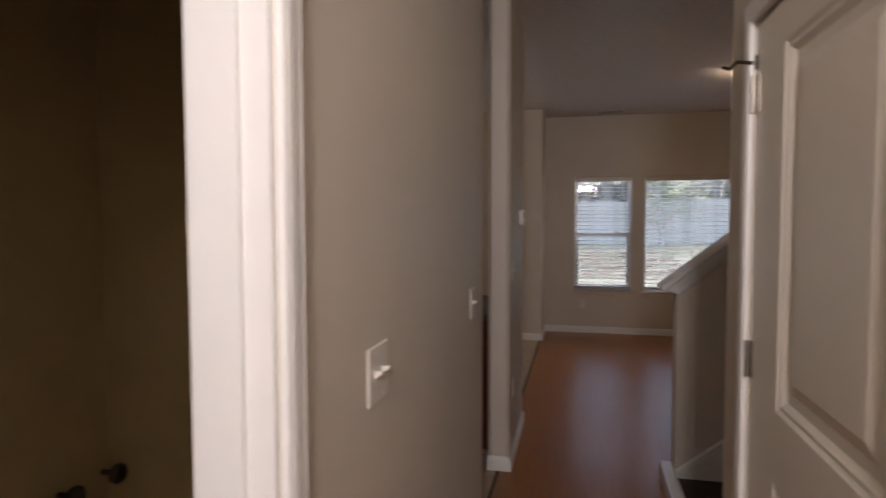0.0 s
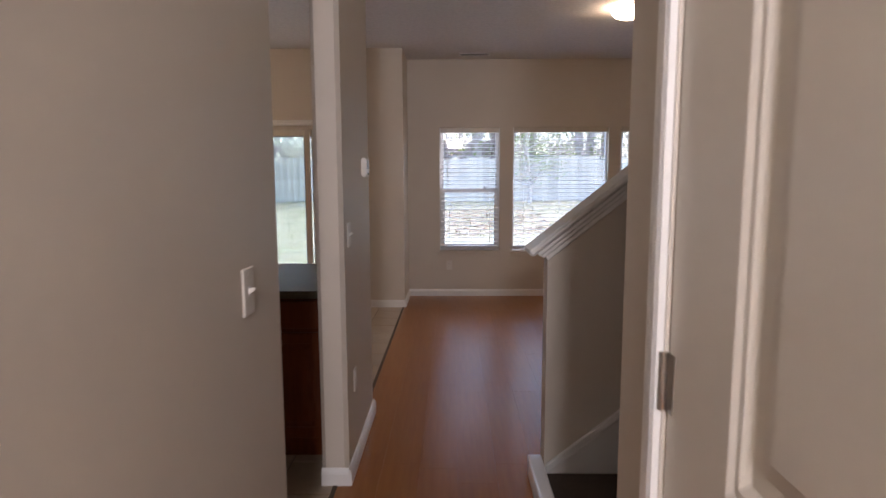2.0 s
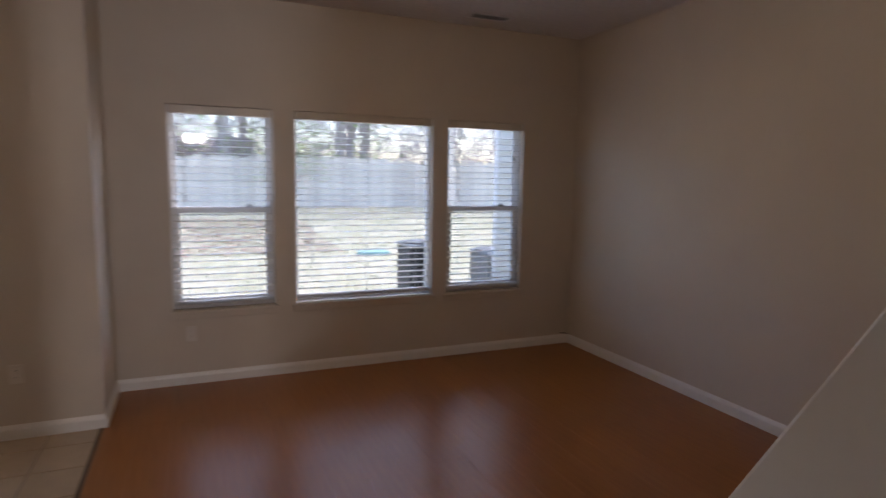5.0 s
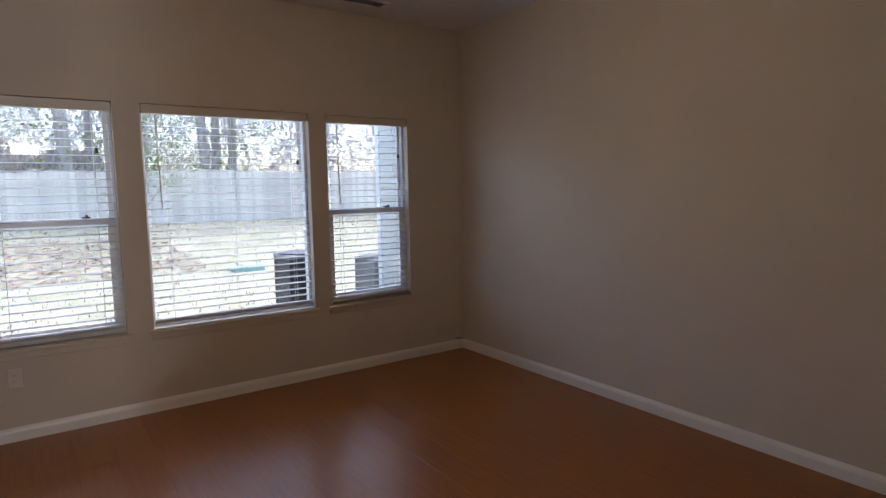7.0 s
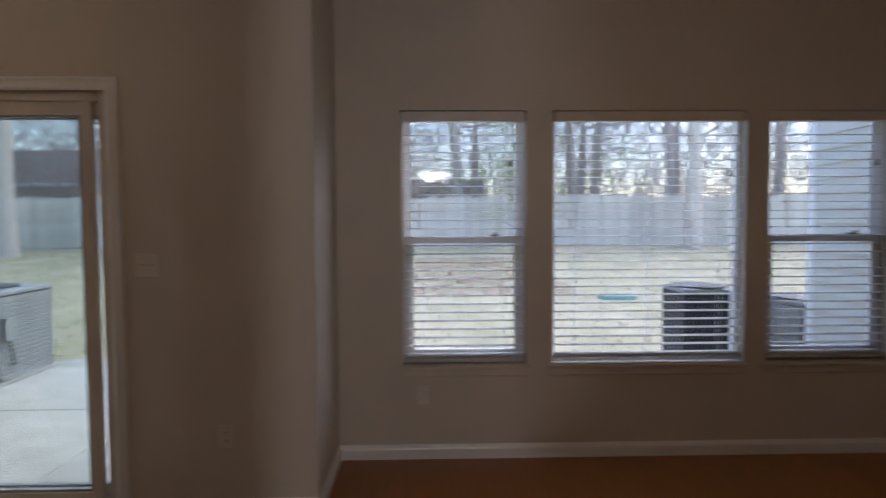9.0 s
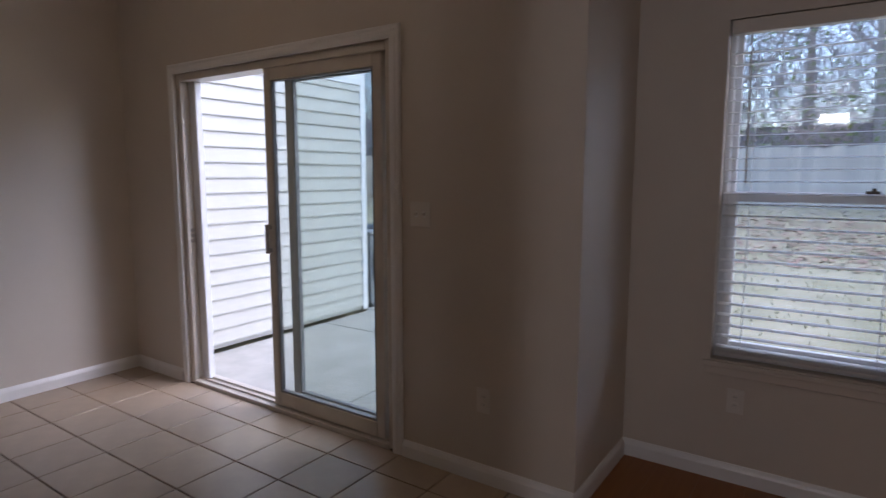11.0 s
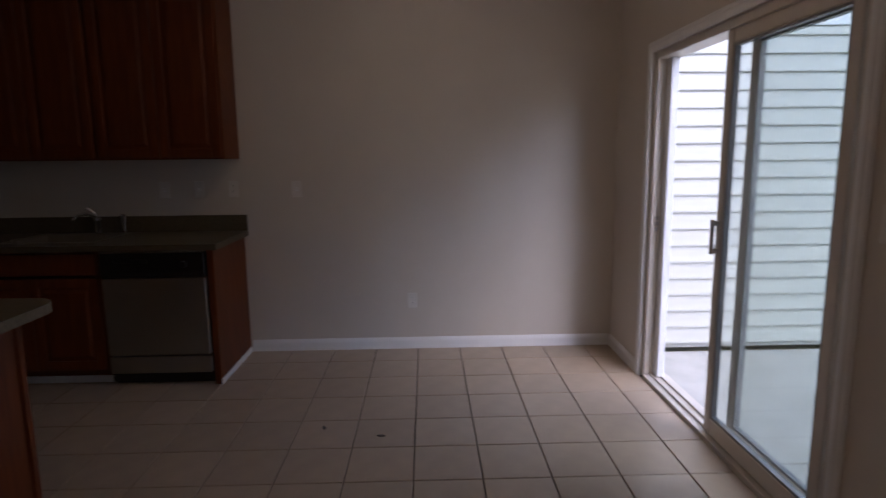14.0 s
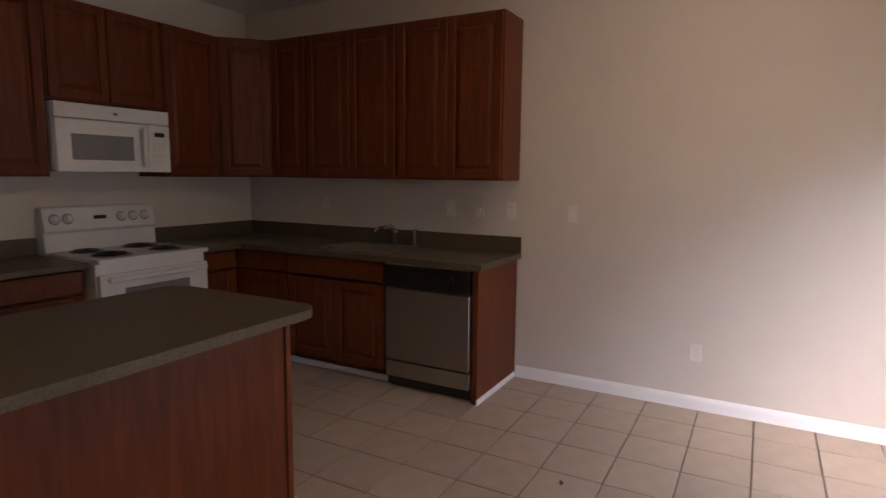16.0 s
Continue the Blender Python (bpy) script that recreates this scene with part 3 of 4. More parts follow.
part("keeper", boxes(*[((SX0 + f - 0.001, yA + 0.022, z), (SX0 + f + 0.012, yA + 0.045, z + 0.022)) for z in (0.96, 0.995, 1.03)], bevel=0.002), NICKEL, pd, "metal latch keeper")


def leaf(name, x0, x1, y, frame_m, label):
    s, z0, z1 = 0.056, 0.030, SZ - f + 0.005
    ob = part(name, boxes(((x0, y, z0), (x0 + s, y + 0.036, z1)), ((x1 - s, y, z0), (x1, y + 0.036, z1)), ((x0 + s, y, z0), (x1 - s, y + 0.036, z0 + 0.085)), ((x0 + s, y, z1 - 0.07), (x1 - s, y + 0.036, z1)), bevel=0.004), frame_m, pd, label)
    g = part("glass", box((x0 + s, y + 0.013, z0 + 0.085), (x1 - s, y + 0.023, z1 - 0.07)), PANEG, ob)
    g.visible_shadow = False
    part("gasket", boxes(((x0 + s, y + 0.004, z0 + 0.085), (x0 + s + 0.010, y + 0.032, z1 - 0.07)), ((x1 - s - 0.010, y + 0.004, z0 + 0.085), (x1 - s, y + 0.032, z1 - 0.07)), ((x0 + s + 0.010, y + 0.004, z0 + 0.085), (x1 - s - 0.010, y + 0.032, z0 + 0.097)), ((x0 + s + 0.010, y + 0.004, z1 - 0.080), (x1 - s - 0.010, y + 0.032, z1 - 0.07))), ACGREY, ob, "grey glazing gasket")
    return ob


leaf("fixed_leaf", SX0 + 0.95, SX1 - 0.006, YS + 0.080, ALMOND, "fixed glazed leaf")
slide = leaf("sliding_leaf", -1.915, -1.045, YS + 0.026, ALMOND, "glazed leaf slid open over the fixed leaf")
part("pull_handle", boxes(((-1.903, YS - 0.010, 0.95), (-1.876, YS + 0.002, 1.12)), ((-1.899, YS + 0.0, 0.955), (-1.880, YS + 0.027, 0.98)), ((-1.899, YS + 0.0, 1.09), (-1.880, YS + 0.027, 1.115)), bevel=0.004), NICKEL, slide, "vertical grey metal pull handle")

# ---- ceiling lamps and vents ----
for x, y, lab in ((2.0, 5.88, "lit flush glass dome ceiling lamp over the living room"), (-1.84, 5.95, "lit flush glass dome ceiling lamp over the dining floor")):
    la = thing("ceiling_lamp", lab, "ceiling lamp", "dome lamps", (x, y, H))
    part("pan", lathe([(0.11, -0.020), (0.125, -0.014), (0.125, 0.0)], 28), VINYL, la, "white metal pan", True)
    part("dome", lathe([(0.02, -0.098), (0.07, -0.092), (0.11, -0.075), (0.135, -0.045), (0.138, -0.024), (0.12, -0.021)], 28), BULB, la, "glowing white glass dome", True)
for x, y, n in ((0.80, 7.72, 5), (2.78, 7.70, 5), (-1.70, 7.02, 5)):
    ve = thing("ceiling_vent", "white louvred air register in the ceiling", "vent", "ceiling registers", (x, y, H))
    part("frame", boxes(((-0.18, -0.075, -0.007), (0.18, -0.052, 0)), ((-0.18, 0.052, -0.007), (0.18, 0.075, 0)), ((-0.18, -0.052, -0.007), (-0.155, 0.052, 0)), ((0.155, -0.052, -0.007), (0.18, 0.052, 0)), bevel=0.002), VINYL, ve)
    # Flat black plate: shade inside the register is put in as colour.
    part("duct", box((-0.154, -0.051, -0.0015), (0.154, 0.051, -0.0005)), BLACK, ve, "black plate for the shade behind the louvres")
    for i in range(n):
        y0 = -0.044 + i * 0.0200
        part("louvre", prism([(y0, -0.0065), (y0 + 0.007, -0.0022), (y0 + 0.008, -0.0022), (y0 + 0.0015, -0.0065)], -0.154, 0.154, "x"), VINYL, ve)
sm = thing("floor_speck", "small dark scrap of debris on the tiles", "debris", at=(-2.085, 5.41, 0.0))
part("scrap", prism([(-0.022, -0.006), (0.0, -0.011), (0.024, 0.002), (0.006, 0.011)], 0.0005, 0.006, "z"), BLACK, sm)
sm2 = copy_thing(sm, pose(-1.98, 5.72, 0, 0, 0, 70))
sm3 = copy_thing(sm, pose(1.42, 4.75, 0, 0, 0, 30))

# ---- kitchen ----
UZ0, UZ1, UX = 1.43, 2.52, -3.075
BX, CT, CZ = -2.74, 0.038, 0.915
WB = 2.0          # face of the wall behind the range


def raised_door(parent, w, h, m, t=0.02):
    """Raised-panel door under a cabinet, in its yz plane and facing +x before m: panel, two stiles, two rails."""
    s = min(0.058, w * 0.22)
    bm = bmesh.new()
    prof = ((0, 0.006), (0.012, 0.006), (0.034, 0.017), (0.040, 0.017))
    rings = [[bm.verts.new((d, y, z)) for y, z in ((s + i, s + i), (w - s - i, s + i), (w - s - i, h - s - i), (s + i, h - s - i))] for i, d in prof]
    for a, b in zip(rings, rings[1:]):
        for i in range(4):
            bm.faces.new((a[i], a[(i + 1) % 4], b[(i + 1) % 4], b[i]))
    bm.faces.new(rings[-1])
    bmesh.ops.recalc_face_normals(bm, faces=bm.faces)
    leaf_ob = part("door", bm, CHERRY, parent)
    leaf_ob.matrix_basis = m
    for lo, hi, name in (((0, 0, 0), (t, s, h), "stile"), ((0, w - s, 0), (t, w, h), "stile"), ((0, s, 0), (t, w - s, s), "rail"), ((0, s, h - s), (t, w - s, h), "rail")):
        part(name, box(lo, hi, 0.003), CHERRY, leaf_ob)
    return leaf_ob


def cabinet(name, label, at, turn, w, d, z0, z1, doors, drawer=0.0, toe=0.0, group="", hollow=0.0):
    """Body from the wall (x=0) to x=d, y 0 to w; doors along the front."""
    ob = thing(name, label, "cabinet", group, at, turn)
    lo = z0 + toe
    part("body", boxes(((0.002, 0.0005, lo), (d - 0.02, w - 0.0005, z1 - hollow))), CHERRY, ob)
    part("face_frame", boxes(((d - 0.02, 0.0005, lo), (d, 0.035, z1)), ((d - 0.02, w - 0.035, lo), (d, w - 0.0005, z1)), ((d - 0.02, 0.035, lo), (d, w - 0.035, lo + 0.03)), ((d - 0.02, 0.035, z1 - 0.035), (d, w - 0.035, z1))), CHERRY, ob)
    if toe:
        part("toe_kick", box((0.002, 0.0005, z0), (d - 0.07, w - 0.0005, lo)), CHERRY, ob)
        part("quarter_round", box((d - 0.07, 0.0005, z0), (d - 0.055, w - 0.0005, z0 + 0.045), 0.004), TRIM, ob, "white toe moulding")
    top = z1 - 0.012
    if drawer:
        dr = part("drawer", box((0, 0.012, 0), (0.02, w - 0.012, drawer), 0.005), CHERRY, ob)
        dr.location = (d, 0, top - drawer)
        top -= drawer + 0.02
    dw = (w - 0.024 - 0.006 * (doors - 1)) / doors
    for i in range(doors):
        raised_door(ob, dw, top - lo - 0.012, pose(d, 0.012 + i * (dw + 0.006), lo + 0.012))
    return ob


UD = UX - XK
cabinet("wall_cabinet", "tall cherry wall cabinet with two raised-panel doors", (XK, 3.82, 0), 0, 0.825, UD, UZ0, UZ1, 2, group="wall cabinets")
cabinet("wall_cabinet", "tall cherry wall cabinet with two raised-panel doors", (XK, 2.98, 0), 0, 0.838, UD, UZ0, UZ1, 2, group="wall cabinets")
cabinet("wall_cabinet", "narrow cherry wall cabinet with one raised-panel door", (XK, 2.614, 0), 0, 0.364, UD, UZ0, UZ1, 1, group="wall cabinets")
cc = thing("corner_cabinet", "diagonal cherry corner wall cabinet with raised-panel door", "cabinet", "wall cabinets")
ca, cbp = Vector((UX, 2.612)), Vector((-2.78, WB + UD))
part("body", prism([(XK + 0.002, WB + 0.002), (-2.78, WB + 0.002), (cbp.x, cbp.y), (ca.x, ca.y), (XK + 0.002, ca.y)], UZ0, UZ1, "z"), CHERRY, cc)
dd = (cbp - ca)
raised_door(cc, dd.length - 0.04, UZ1 - UZ0 - 0.03, pose(cbp.x, cbp.y, UZ0 + 0.012, 0, 0, math.degrees(math.atan2((ca - cbp).y, (ca - cbp).x)) - 90) @ pose(0.001, 0.02, 0))
MX0, MX1 = -1.50, -2.288
cabinet("wall_cabinet", "narrow cherry wall cabinet beside the microwave", (-2.292, WB, 0), 90, 0.486, UD, UZ0, UZ1, 1, group="wall cabinets")
cabinet("wall_cabinet", "short cherry wall cabinet above the microwave", (MX0, WB, 0), 90, 0.786, UD, 1.90, UZ1, 2, group="wall cabinets")
cabinet("wall_cabinet", "tall cherry wall cabinet beside the microwave", (-0.75, WB, 0), 90, 0.745, UD, UZ0, UZ1, 2, group="wall cabinets")
BD = BX - XK - 0.02
cabinet("base_cabinet", "cherry sink base cabinet with two doors", (XK, 3.05, 0), 0, 0.885, BD, 0, CZ - CT, 2, 0.14, 0.10, group="base cabinets", hollow=0.18)
cabinet("base_cabinet", "cherry corner base cabinet", (XK, 2.004, 0), 0, 1.044, BD, 0, CZ - CT, 1, 0.14, 0.10, group="base cabinets")
cabinet("base_cabinet", "narrow cherry base cabinet beside the range", (-2.355, WB, 0), 90, 0.36, 0.53, 0, CZ - CT, 1, 0.14, 0.10, group="base cabinets")
cabinet("base_cabinet", "cherry base cabinet with drawer beside the range", (-0.75, WB, 0), 90, 0.775, 0.53, 0, CZ - CT, 2, 0.14, 0.10, group="base cabinets")
ep = thing("end_panel", "cherry wood end panel beside the dishwasher", "cabinet panel")
part("panel", box((XK + 0.001, 4.605, 0), (BX, 4.645, CZ - CT), 0.002), CHERRY, ep)
part("shoe_moulding", box((XK + 0.02, 4.645, 0), (BX + 0.012, 4.658, 0.04), 0.004), TRIM, ep, "white painted shoe moulding")
wt = thing("worktop", "green-brown laminate worktop with low backsplash", "countertop")
SKY0, SKY1, SKX0, SKX1 = 3.28, 3.86, -3.30, -2.86
part("slab", boxes(((XK, SKY1, CZ - CT), (BX + 0.03, 4.675, CZ)), ((XK, WB, CZ - CT), (BX + 0.03, SKY0, CZ)), ((XK, SKY0, CZ - CT), (SKX0, SKY1, CZ)), ((SKX1, SKY0, CZ - CT), (BX + 0.03, SKY1, CZ)), ((BX + 0.03, WB, CZ - CT), (-2.352, WB + 0.60, CZ))), LAMINATE, wt)
part("backsplash", boxes(((XK, WB + 0.02, CZ), (XK + 0.02, 4.675, CZ + 0.115)), ((XK, WB, CZ), (-2.352, WB + 0.02, CZ + 0.115)), bevel=0.002), LAMINATE, wt)
wt2 = thing("worktop", "short green-brown laminate worktop beside the range", "countertop")
part("slab", box((-1.535, WB, CZ - CT), (-0.75, WB + 0.60, CZ), 0.004), LAMINATE, wt2)
part("backsplash", box((-1.535, WB, CZ), (-0.75, WB + 0.02, CZ + 0.115), 0.002), LAMINATE, wt2)

sink = thing("sink", "stainless steel drop-in kitchen sink", "sink")
def basin(x0, x1, y0, y1, d):
    bm = bmesh.new()
    prof = ((-0.02, 0.0), (-0.018, 0.004), (0.0, 0.005), (0.012, -0.004), (0.022, -d + 0.03), (0.05, -d))
    rings = [[bm.verts.new((x, y, CZ + dz)) for x, y in ((x0 + i, y0 + i), (x1 - i, y0 + i), (x1 - i, y1 - i), (x0 + i, y1 - i))] for i, dz in prof]
    for a, b in zip(rings, rings[1:]):
        for i in range(4):
            bm.faces.new((a[i], a[(i + 1) % 4], b[(i + 1) % 4], b[i]))
    bm.faces.new(rings[-1])
    bmesh.ops.recalc_face_normals(bm, faces=bm.faces)
    return bm
part("bowl", basin(SKX0 + 0.004, SKX1 - 0.004, SKY0 + 0.004, SKY1 - 0.004, 0.17), STEEL, sink)
part("drain", lathe([(0.04, 0), (0.04, 0.004), (0.03, 0.005)], 16, pose(-3.08, 3.57, CZ - 0.169)), CHROME, sink)
st = thing("sink_stopper", "small metal strainer cup standing by the sink", "strainer", at=(-2.82, 3.42, CZ))
part("cup", lathe([(0.026, 0), (0.034, 0.004), (0.038, 0.030), (0.040, 0.034)], 18), STEEL, st, "", True)
fc = thing("faucet", "chrome single-lever kitchen faucet behind the sink", "faucet", at=(-3.325, 3.64, CZ))
part("base", lathe([(0.030, 0), (0.030, 0.008), (0.022, 0.014), (0.020, 0.085), (0.024, 0.095), (0.014, 0.115)], 18), CHROME, fc, "", True)
part("spout", tube([(0, 0, 0.07), (0.03, -0.01, 0.125), (0.09, -0.03, 0.150), (0.16, -0.05, 0.140), (0.19, -0.06, 0.115)], 0.011, 10), CHROME, fc)
part("lever", tube([(0, 0, 0.10), (-0.005, -0.02, 0.145), (0.015, -0.06, 0.185)], 0.008, 8), CHROME, fc)
sp = thing("side_sprayer", "chrome side sprayer beside the faucet", "sprayer", at=(-3.325, 3.82, CZ))
part("holder", lathe([(0.022, 0), (0.022, 0.008), (0.014, 0.016), (0.014, 0.04)], 14), CHROME, sp, "", True)
part("nozzle", lathe([(0.012, 0.04), (0.016, 0.06), (0.016, 0.10), (0.020, 0.125), (0.014, 0.135)], 14), CHROME, sp, "", True)

dwm = thing("dishwasher", "stainless steel dishwasher with black control panel", "dishwasher", at=(BX, 3.945, 0))
part("tub", box((-0.60, 0.0, 0.02), (-0.03, 0.652, CZ - CT - 0.008)), BLACK, dwm)
part("door", box((-0.03, 0.008, 0.205), (0.012, 0.645, 0.705), 0.005), STEEL, dwm)
part("kick_panel", box((-0.03, 0.008, 0.085), (0.008, 0.645, 0.195), 0.004), STEEL, dwm)
part("toe_grille", box((-0.10, 0.008, 0.0), (-0.06, 0.645, 0.085)), BLACK, dwm)
cp = part("control_panel", prism([(-0.03, 0.712), (0.014, 0.712), (0.022, 0.74), (0.016, 0.862), (-0.03, 0.862)], 0.008, 0.645, "y", 0.003), BLACK, dwm, "black plastic control panel")
part("latch_handle", box((0.016, 0.10, 0.80), (0.030, 0.30, 0.825), 0.005), BLACK, cp)
part("dial", lathe([(0.022, 0), (0.022, 0.012), (0.016, 0.016)], 16, pose(0.018, 0.52, 0.79, 0, 90, 0)), BLACK, cp)
part("trim_strip", box((-0.03, 0.008, 0.8635), (0.012, 0.645, 0.872)), STEEL, dwm)

# peninsula
PX0, PY0, PY1 = -1.355, 3.645, 4.575
pn = thing("peninsula", "cherry kitchen peninsula cabinet with drawers", "cabinet")
part("body", box((-1.28, 3.72, 0.10), (XH - T - 0.002, 4.40, CZ - CT)), CHERRY, pn)
part("back_panel", box((-1.298, 4.40, 0.0), (XH - T - 0.002, 4.418, CZ - CT), 0.002), CHERRY, pn)
part("corner_post", box((-1.312, 4.36, 0.0), (-1.28, 4.43, CZ - CT), 0.004), CHERRY, pn)
part("side_panel", box((-1.298, 3.70, 0.0), (-1.28, 4.36, CZ - CT), 0.002), CHERRY, pn)
part("toe_kick", box((-1.28, 3.78, 0.0), (XH - T - 0.002, 4.40, 0.10)), CHERRY, pn)
part("shoe_moulding", boxes(((-1.322, 4.43, 0.0), (XH - T - 0.002, 4.442, 0.035)), ((-1.322, 3.70, 0.0), (-1.312, 4.43, 0.035)), bevel=0.003), TRIM, pn, "white painted shoe moulding")
for x0, x1 in ((-1.26, -0.70), (-0.69, -0.11)):
    part("drawer", box((x0, 3.70, 0.71), (x1, 3.72, 0.855), 0.005), CHERRY, pn)
    raised_door(pn, x1 - x0, 0.56, pose(x0, 3.72, 0.13, 0, 0, -90))
r = 0.11
out = [(XH - T - 0.002, PY0), (PX0 + r, PY0)] + [(PX0 + r - r * math.sin(a), PY0 + r - r * math.cos(a)) for a in [k * math.pi / 12 for k in range(1, 6)]] + [(PX0, PY0 + r), (PX0, PY1 - r)]
out += [(PX0 + r - r * math.cos(a), PY1 - r + r * math.sin(a)) for a in [k * math.pi / 12 for k in range(1, 6)]] + [(PX0 + r, PY1), (XH - T - 0.002, PY1)]
pt = thing("worktop", "green-brown laminate peninsula top with rounded corner", "countertop")
part("slab", prism(out, CZ - CT, CZ, "z"), LAMINATE, pt)

# range
rg = thing("range", "white electric range with coil burners", "stove", at=(-1.548, WB + 0.005, 0), turn=90)
RW, RD = 0.795, 0.66
part("body", box((0, 0.0, 0.06), (RD - 0.04, RW, 0.90), 0.004), ENAMEL, rg)
part("cooktop", box((-0.0, -0.003, 0.90), (RD + 0.01, RW + 0.003, 0.928), 0.006, 2), ENAMEL, rg)
part("storage_drawer", box((RD - 0.04, 0.005, 0.07), (RD - 0.005, RW - 0.005, 0.24), 0.005), ENAMEL, rg)
od = part("oven_door", box((RD - 0.04, 0.005, 0.25), (RD + 0.0, RW - 0.005, 0.83), 0.006), ENAMEL, rg)
part("door_window", box((RD, 0.16, 0.43), (RD + 0.004, RW - 0.16, 0.735), 0.002), GREYGLASS, od, "grey tinted oven window")
part("door_handle", boxes(((RD + 0.028, 0.04, 0.785), (RD + 0.052, RW - 0.04, 0.812)), ((RD, 0.05, 0.785), (RD + 0.03, 0.08, 0.812)), ((RD, RW - 0.08, 0.785), (RD + 0.03, RW - 0.05, 0.812)), bevel=0.006), ENAMEL, od, "white bar handle")
bg = part("backguard", prism([(0.0, 0.928), (0.085, 0.928), (0.075, 1.05), (0.095, 1.07), (0.065, 1.215), (0.05, 1.225), (0.0, 1.225)], 0.0, RW, "y", 0.004), ENAMEL, rg)
for y in (0.07, 0.155, 0.53, 0.62, 0.71):
    part("dial", lathe([(0.037, 0), (0.037, 0.002), (0.034, 0.003)], 20, pose(0.079, y, 1.145, 0, 78, 0)), ACGREY, bg, "grey printed dial ring")
    part("control_knob", lathe([(0.026, 0), (0.026, 0.008), (0.019, 0.012), (0.017, 0.028), (0.012, 0.030)], 18, pose(0.079, y, 1.145, 0, 78, 0)), ENAMEL, bg, "", True)
part("clock", prism([(0.080, 1.135), (0.084, 1.135), (0.079, 1.16), (0.075, 1.16)], 0.33, 0.42, "y"), BLACK, bg, "black clock display")
for x, y, R in ((0.20, 0.20, 0.084), (0.20, 0.585, 0.100), (0.48, 0.20, 0.104), (0.48, 0.585, 0.086)):
    b = part("drip_pan", lathe([(R + 0.02, 0.928), (R + 0.018, 0.932), (R, 0.930), (R * 0.4, 0.9285)], 28, pose(x, y, 0)), ACDARK, rg, "dark drip pan", True)
    bm = bmesh.new()
    pts = [(R * (0.18 + 0.82 * i / 79), i * 2 * math.pi / 20) for i in range(80)]
    for (r0, a0), (r1, a1) in zip(pts, pts[1:]):
        rod((x + r0 * math.cos(a0), y + r0 * math.sin(a0), 0.938), (x + r1 * math.cos(a1), y + r1 * math.sin(a1), 0.938), 0.0055, n=6, bm=bm)
    part("coil", bm, BLACK, b, "black coil burner")
# microwave
mw = thing("microwave", "white over-the-range microwave oven", "microwave", at=(MX0 - 0.002, WB + 0.002, 1.462), turn=90)
MWW, MWD, MWH = 0.78, 0.39, 0.425
part("case", box((0, 0, 0.008), (MWD - 0.035, MWW, MWH), 0.004), ENAMEL, mw)
part("underside", box((0.02, 0.02, 0.0), (MWD - 0.05, MWW - 0.02, 0.008)), BLACK, mw, "dark vent underside")
part("vent_strip", box((MWD - 0.035, 0.0, MWH - 0.095), (MWD - 0.004, MWW, MWH), 0.005), ENAMEL, mw)
part("badge", box((MWD - 0.0045, 0.37, MWH - 0.058), (MWD - 0.002, 0.40, MWH - 0.040)), GREYGLASS, mw)
mdoor = part("door", box((MWD - 0.035, 0.0, 0.0), (MWD, 0.61, MWH - 0.10), 0.006), ENAMEL, mw)
part("door_window", box((MWD, 0.09, 0.075), (MWD + 0.003, 0.50, 0.235), 0.002), GREYGLASS, mdoor, "grey mesh window")
part("door_handle", boxes(((MWD + 0.022, 0.55, 0.03), (MWD + 0.040, 0.58, 0.30)), ((MWD, 0.555, 0.035), (MWD + 0.025, 0.575, 0.06)), ((MWD, 0.555, 0.27), (MWD + 0.025, 0.575, 0.295)), bevel=0.005), ENAMEL, mdoor)
pan = part("control_panel", box((MWD - 0.035, 0.614, 0.0), (MWD - 0.002, MWW, MWH - 0.10), 0.005), ENAMEL, mw)
part("display", box((MWD - 0.002, 0.66, 0.245), (MWD + 0.0005, 0.735, 0.275)), BLACK, pan, "black display")
for i in range(4):
    for j in range(3):
        part("key", box((MWD - 0.002, 0.645 + 0.036 * j, 0.06 + 0.040 * i), (MWD, 0.672 + 0.036 * j, 0.086 + 0.040 * i), 0.001), PLASTIC, pan)

# ---- outdoors ----
def ground_z(x, y):
    t = min(max((y - 11.5) / 14.0, 0), 1)
    return -0.13 + 0.58 * t * t * (3 - 2 * t) + 0.03 * math.sin(x * 0.7 + y * 0.4) * t


def sheet(xs, ys, fz):
    me = bpy.data.meshes.new("ground")
    vs = [(x, y, fz(x, y)) for y in ys for x in xs]
    n = len(xs)
    fs = [(j * n + i, j * n + i + 1, (j + 1) * n + i + 1, (j + 1) * n + i) for j in range(len(ys) - 1) for i in range(n - 1)]
    me.from_pydata(vs, [], fs)
    return me


xs = [-600, -200, -80] + [-40 + 2 * i for i in range(41)] + [80, 200, 600]
ys = [-300, -60, -8] + [7.0 + 1.0 * i for i in range(22)] + [32, 45, 80, 200, 700]
gm = sheet(xs, ys, lambda x, y: ground_z(x, y) if y > 6 else -0.3)
gm.materials.append(GRASS)
gm.polygons.foreach_set("use_smooth", [True] * len(gm.polygons))
tagged(new("ground", gm), "sparse tan and green winter lawn rising to the fence", "ground", kind="structure")


def scatter(name, n, area, maker, material, label, category, seed):
    """Many small pieces in one mesh; maker(rng, x, y) gives vertices and faces."""
    rng = random.Random(seed)
    vs, fs = [], []
    for _ in range(n):
        x, y = rng.uniform(*area[0]), rng.uniform(*area[1])
        v, f = maker(rng, x, y)
        k = len(vs)
        vs += v
        fs += [tuple(i + k for i in q) for q in f]
    me = bpy.data.meshes.new(name)
    me.from_pydata(vs, [], fs)
    me.materials.append(material)
    return tagged(new(name, me), label, category, kind="stuff")


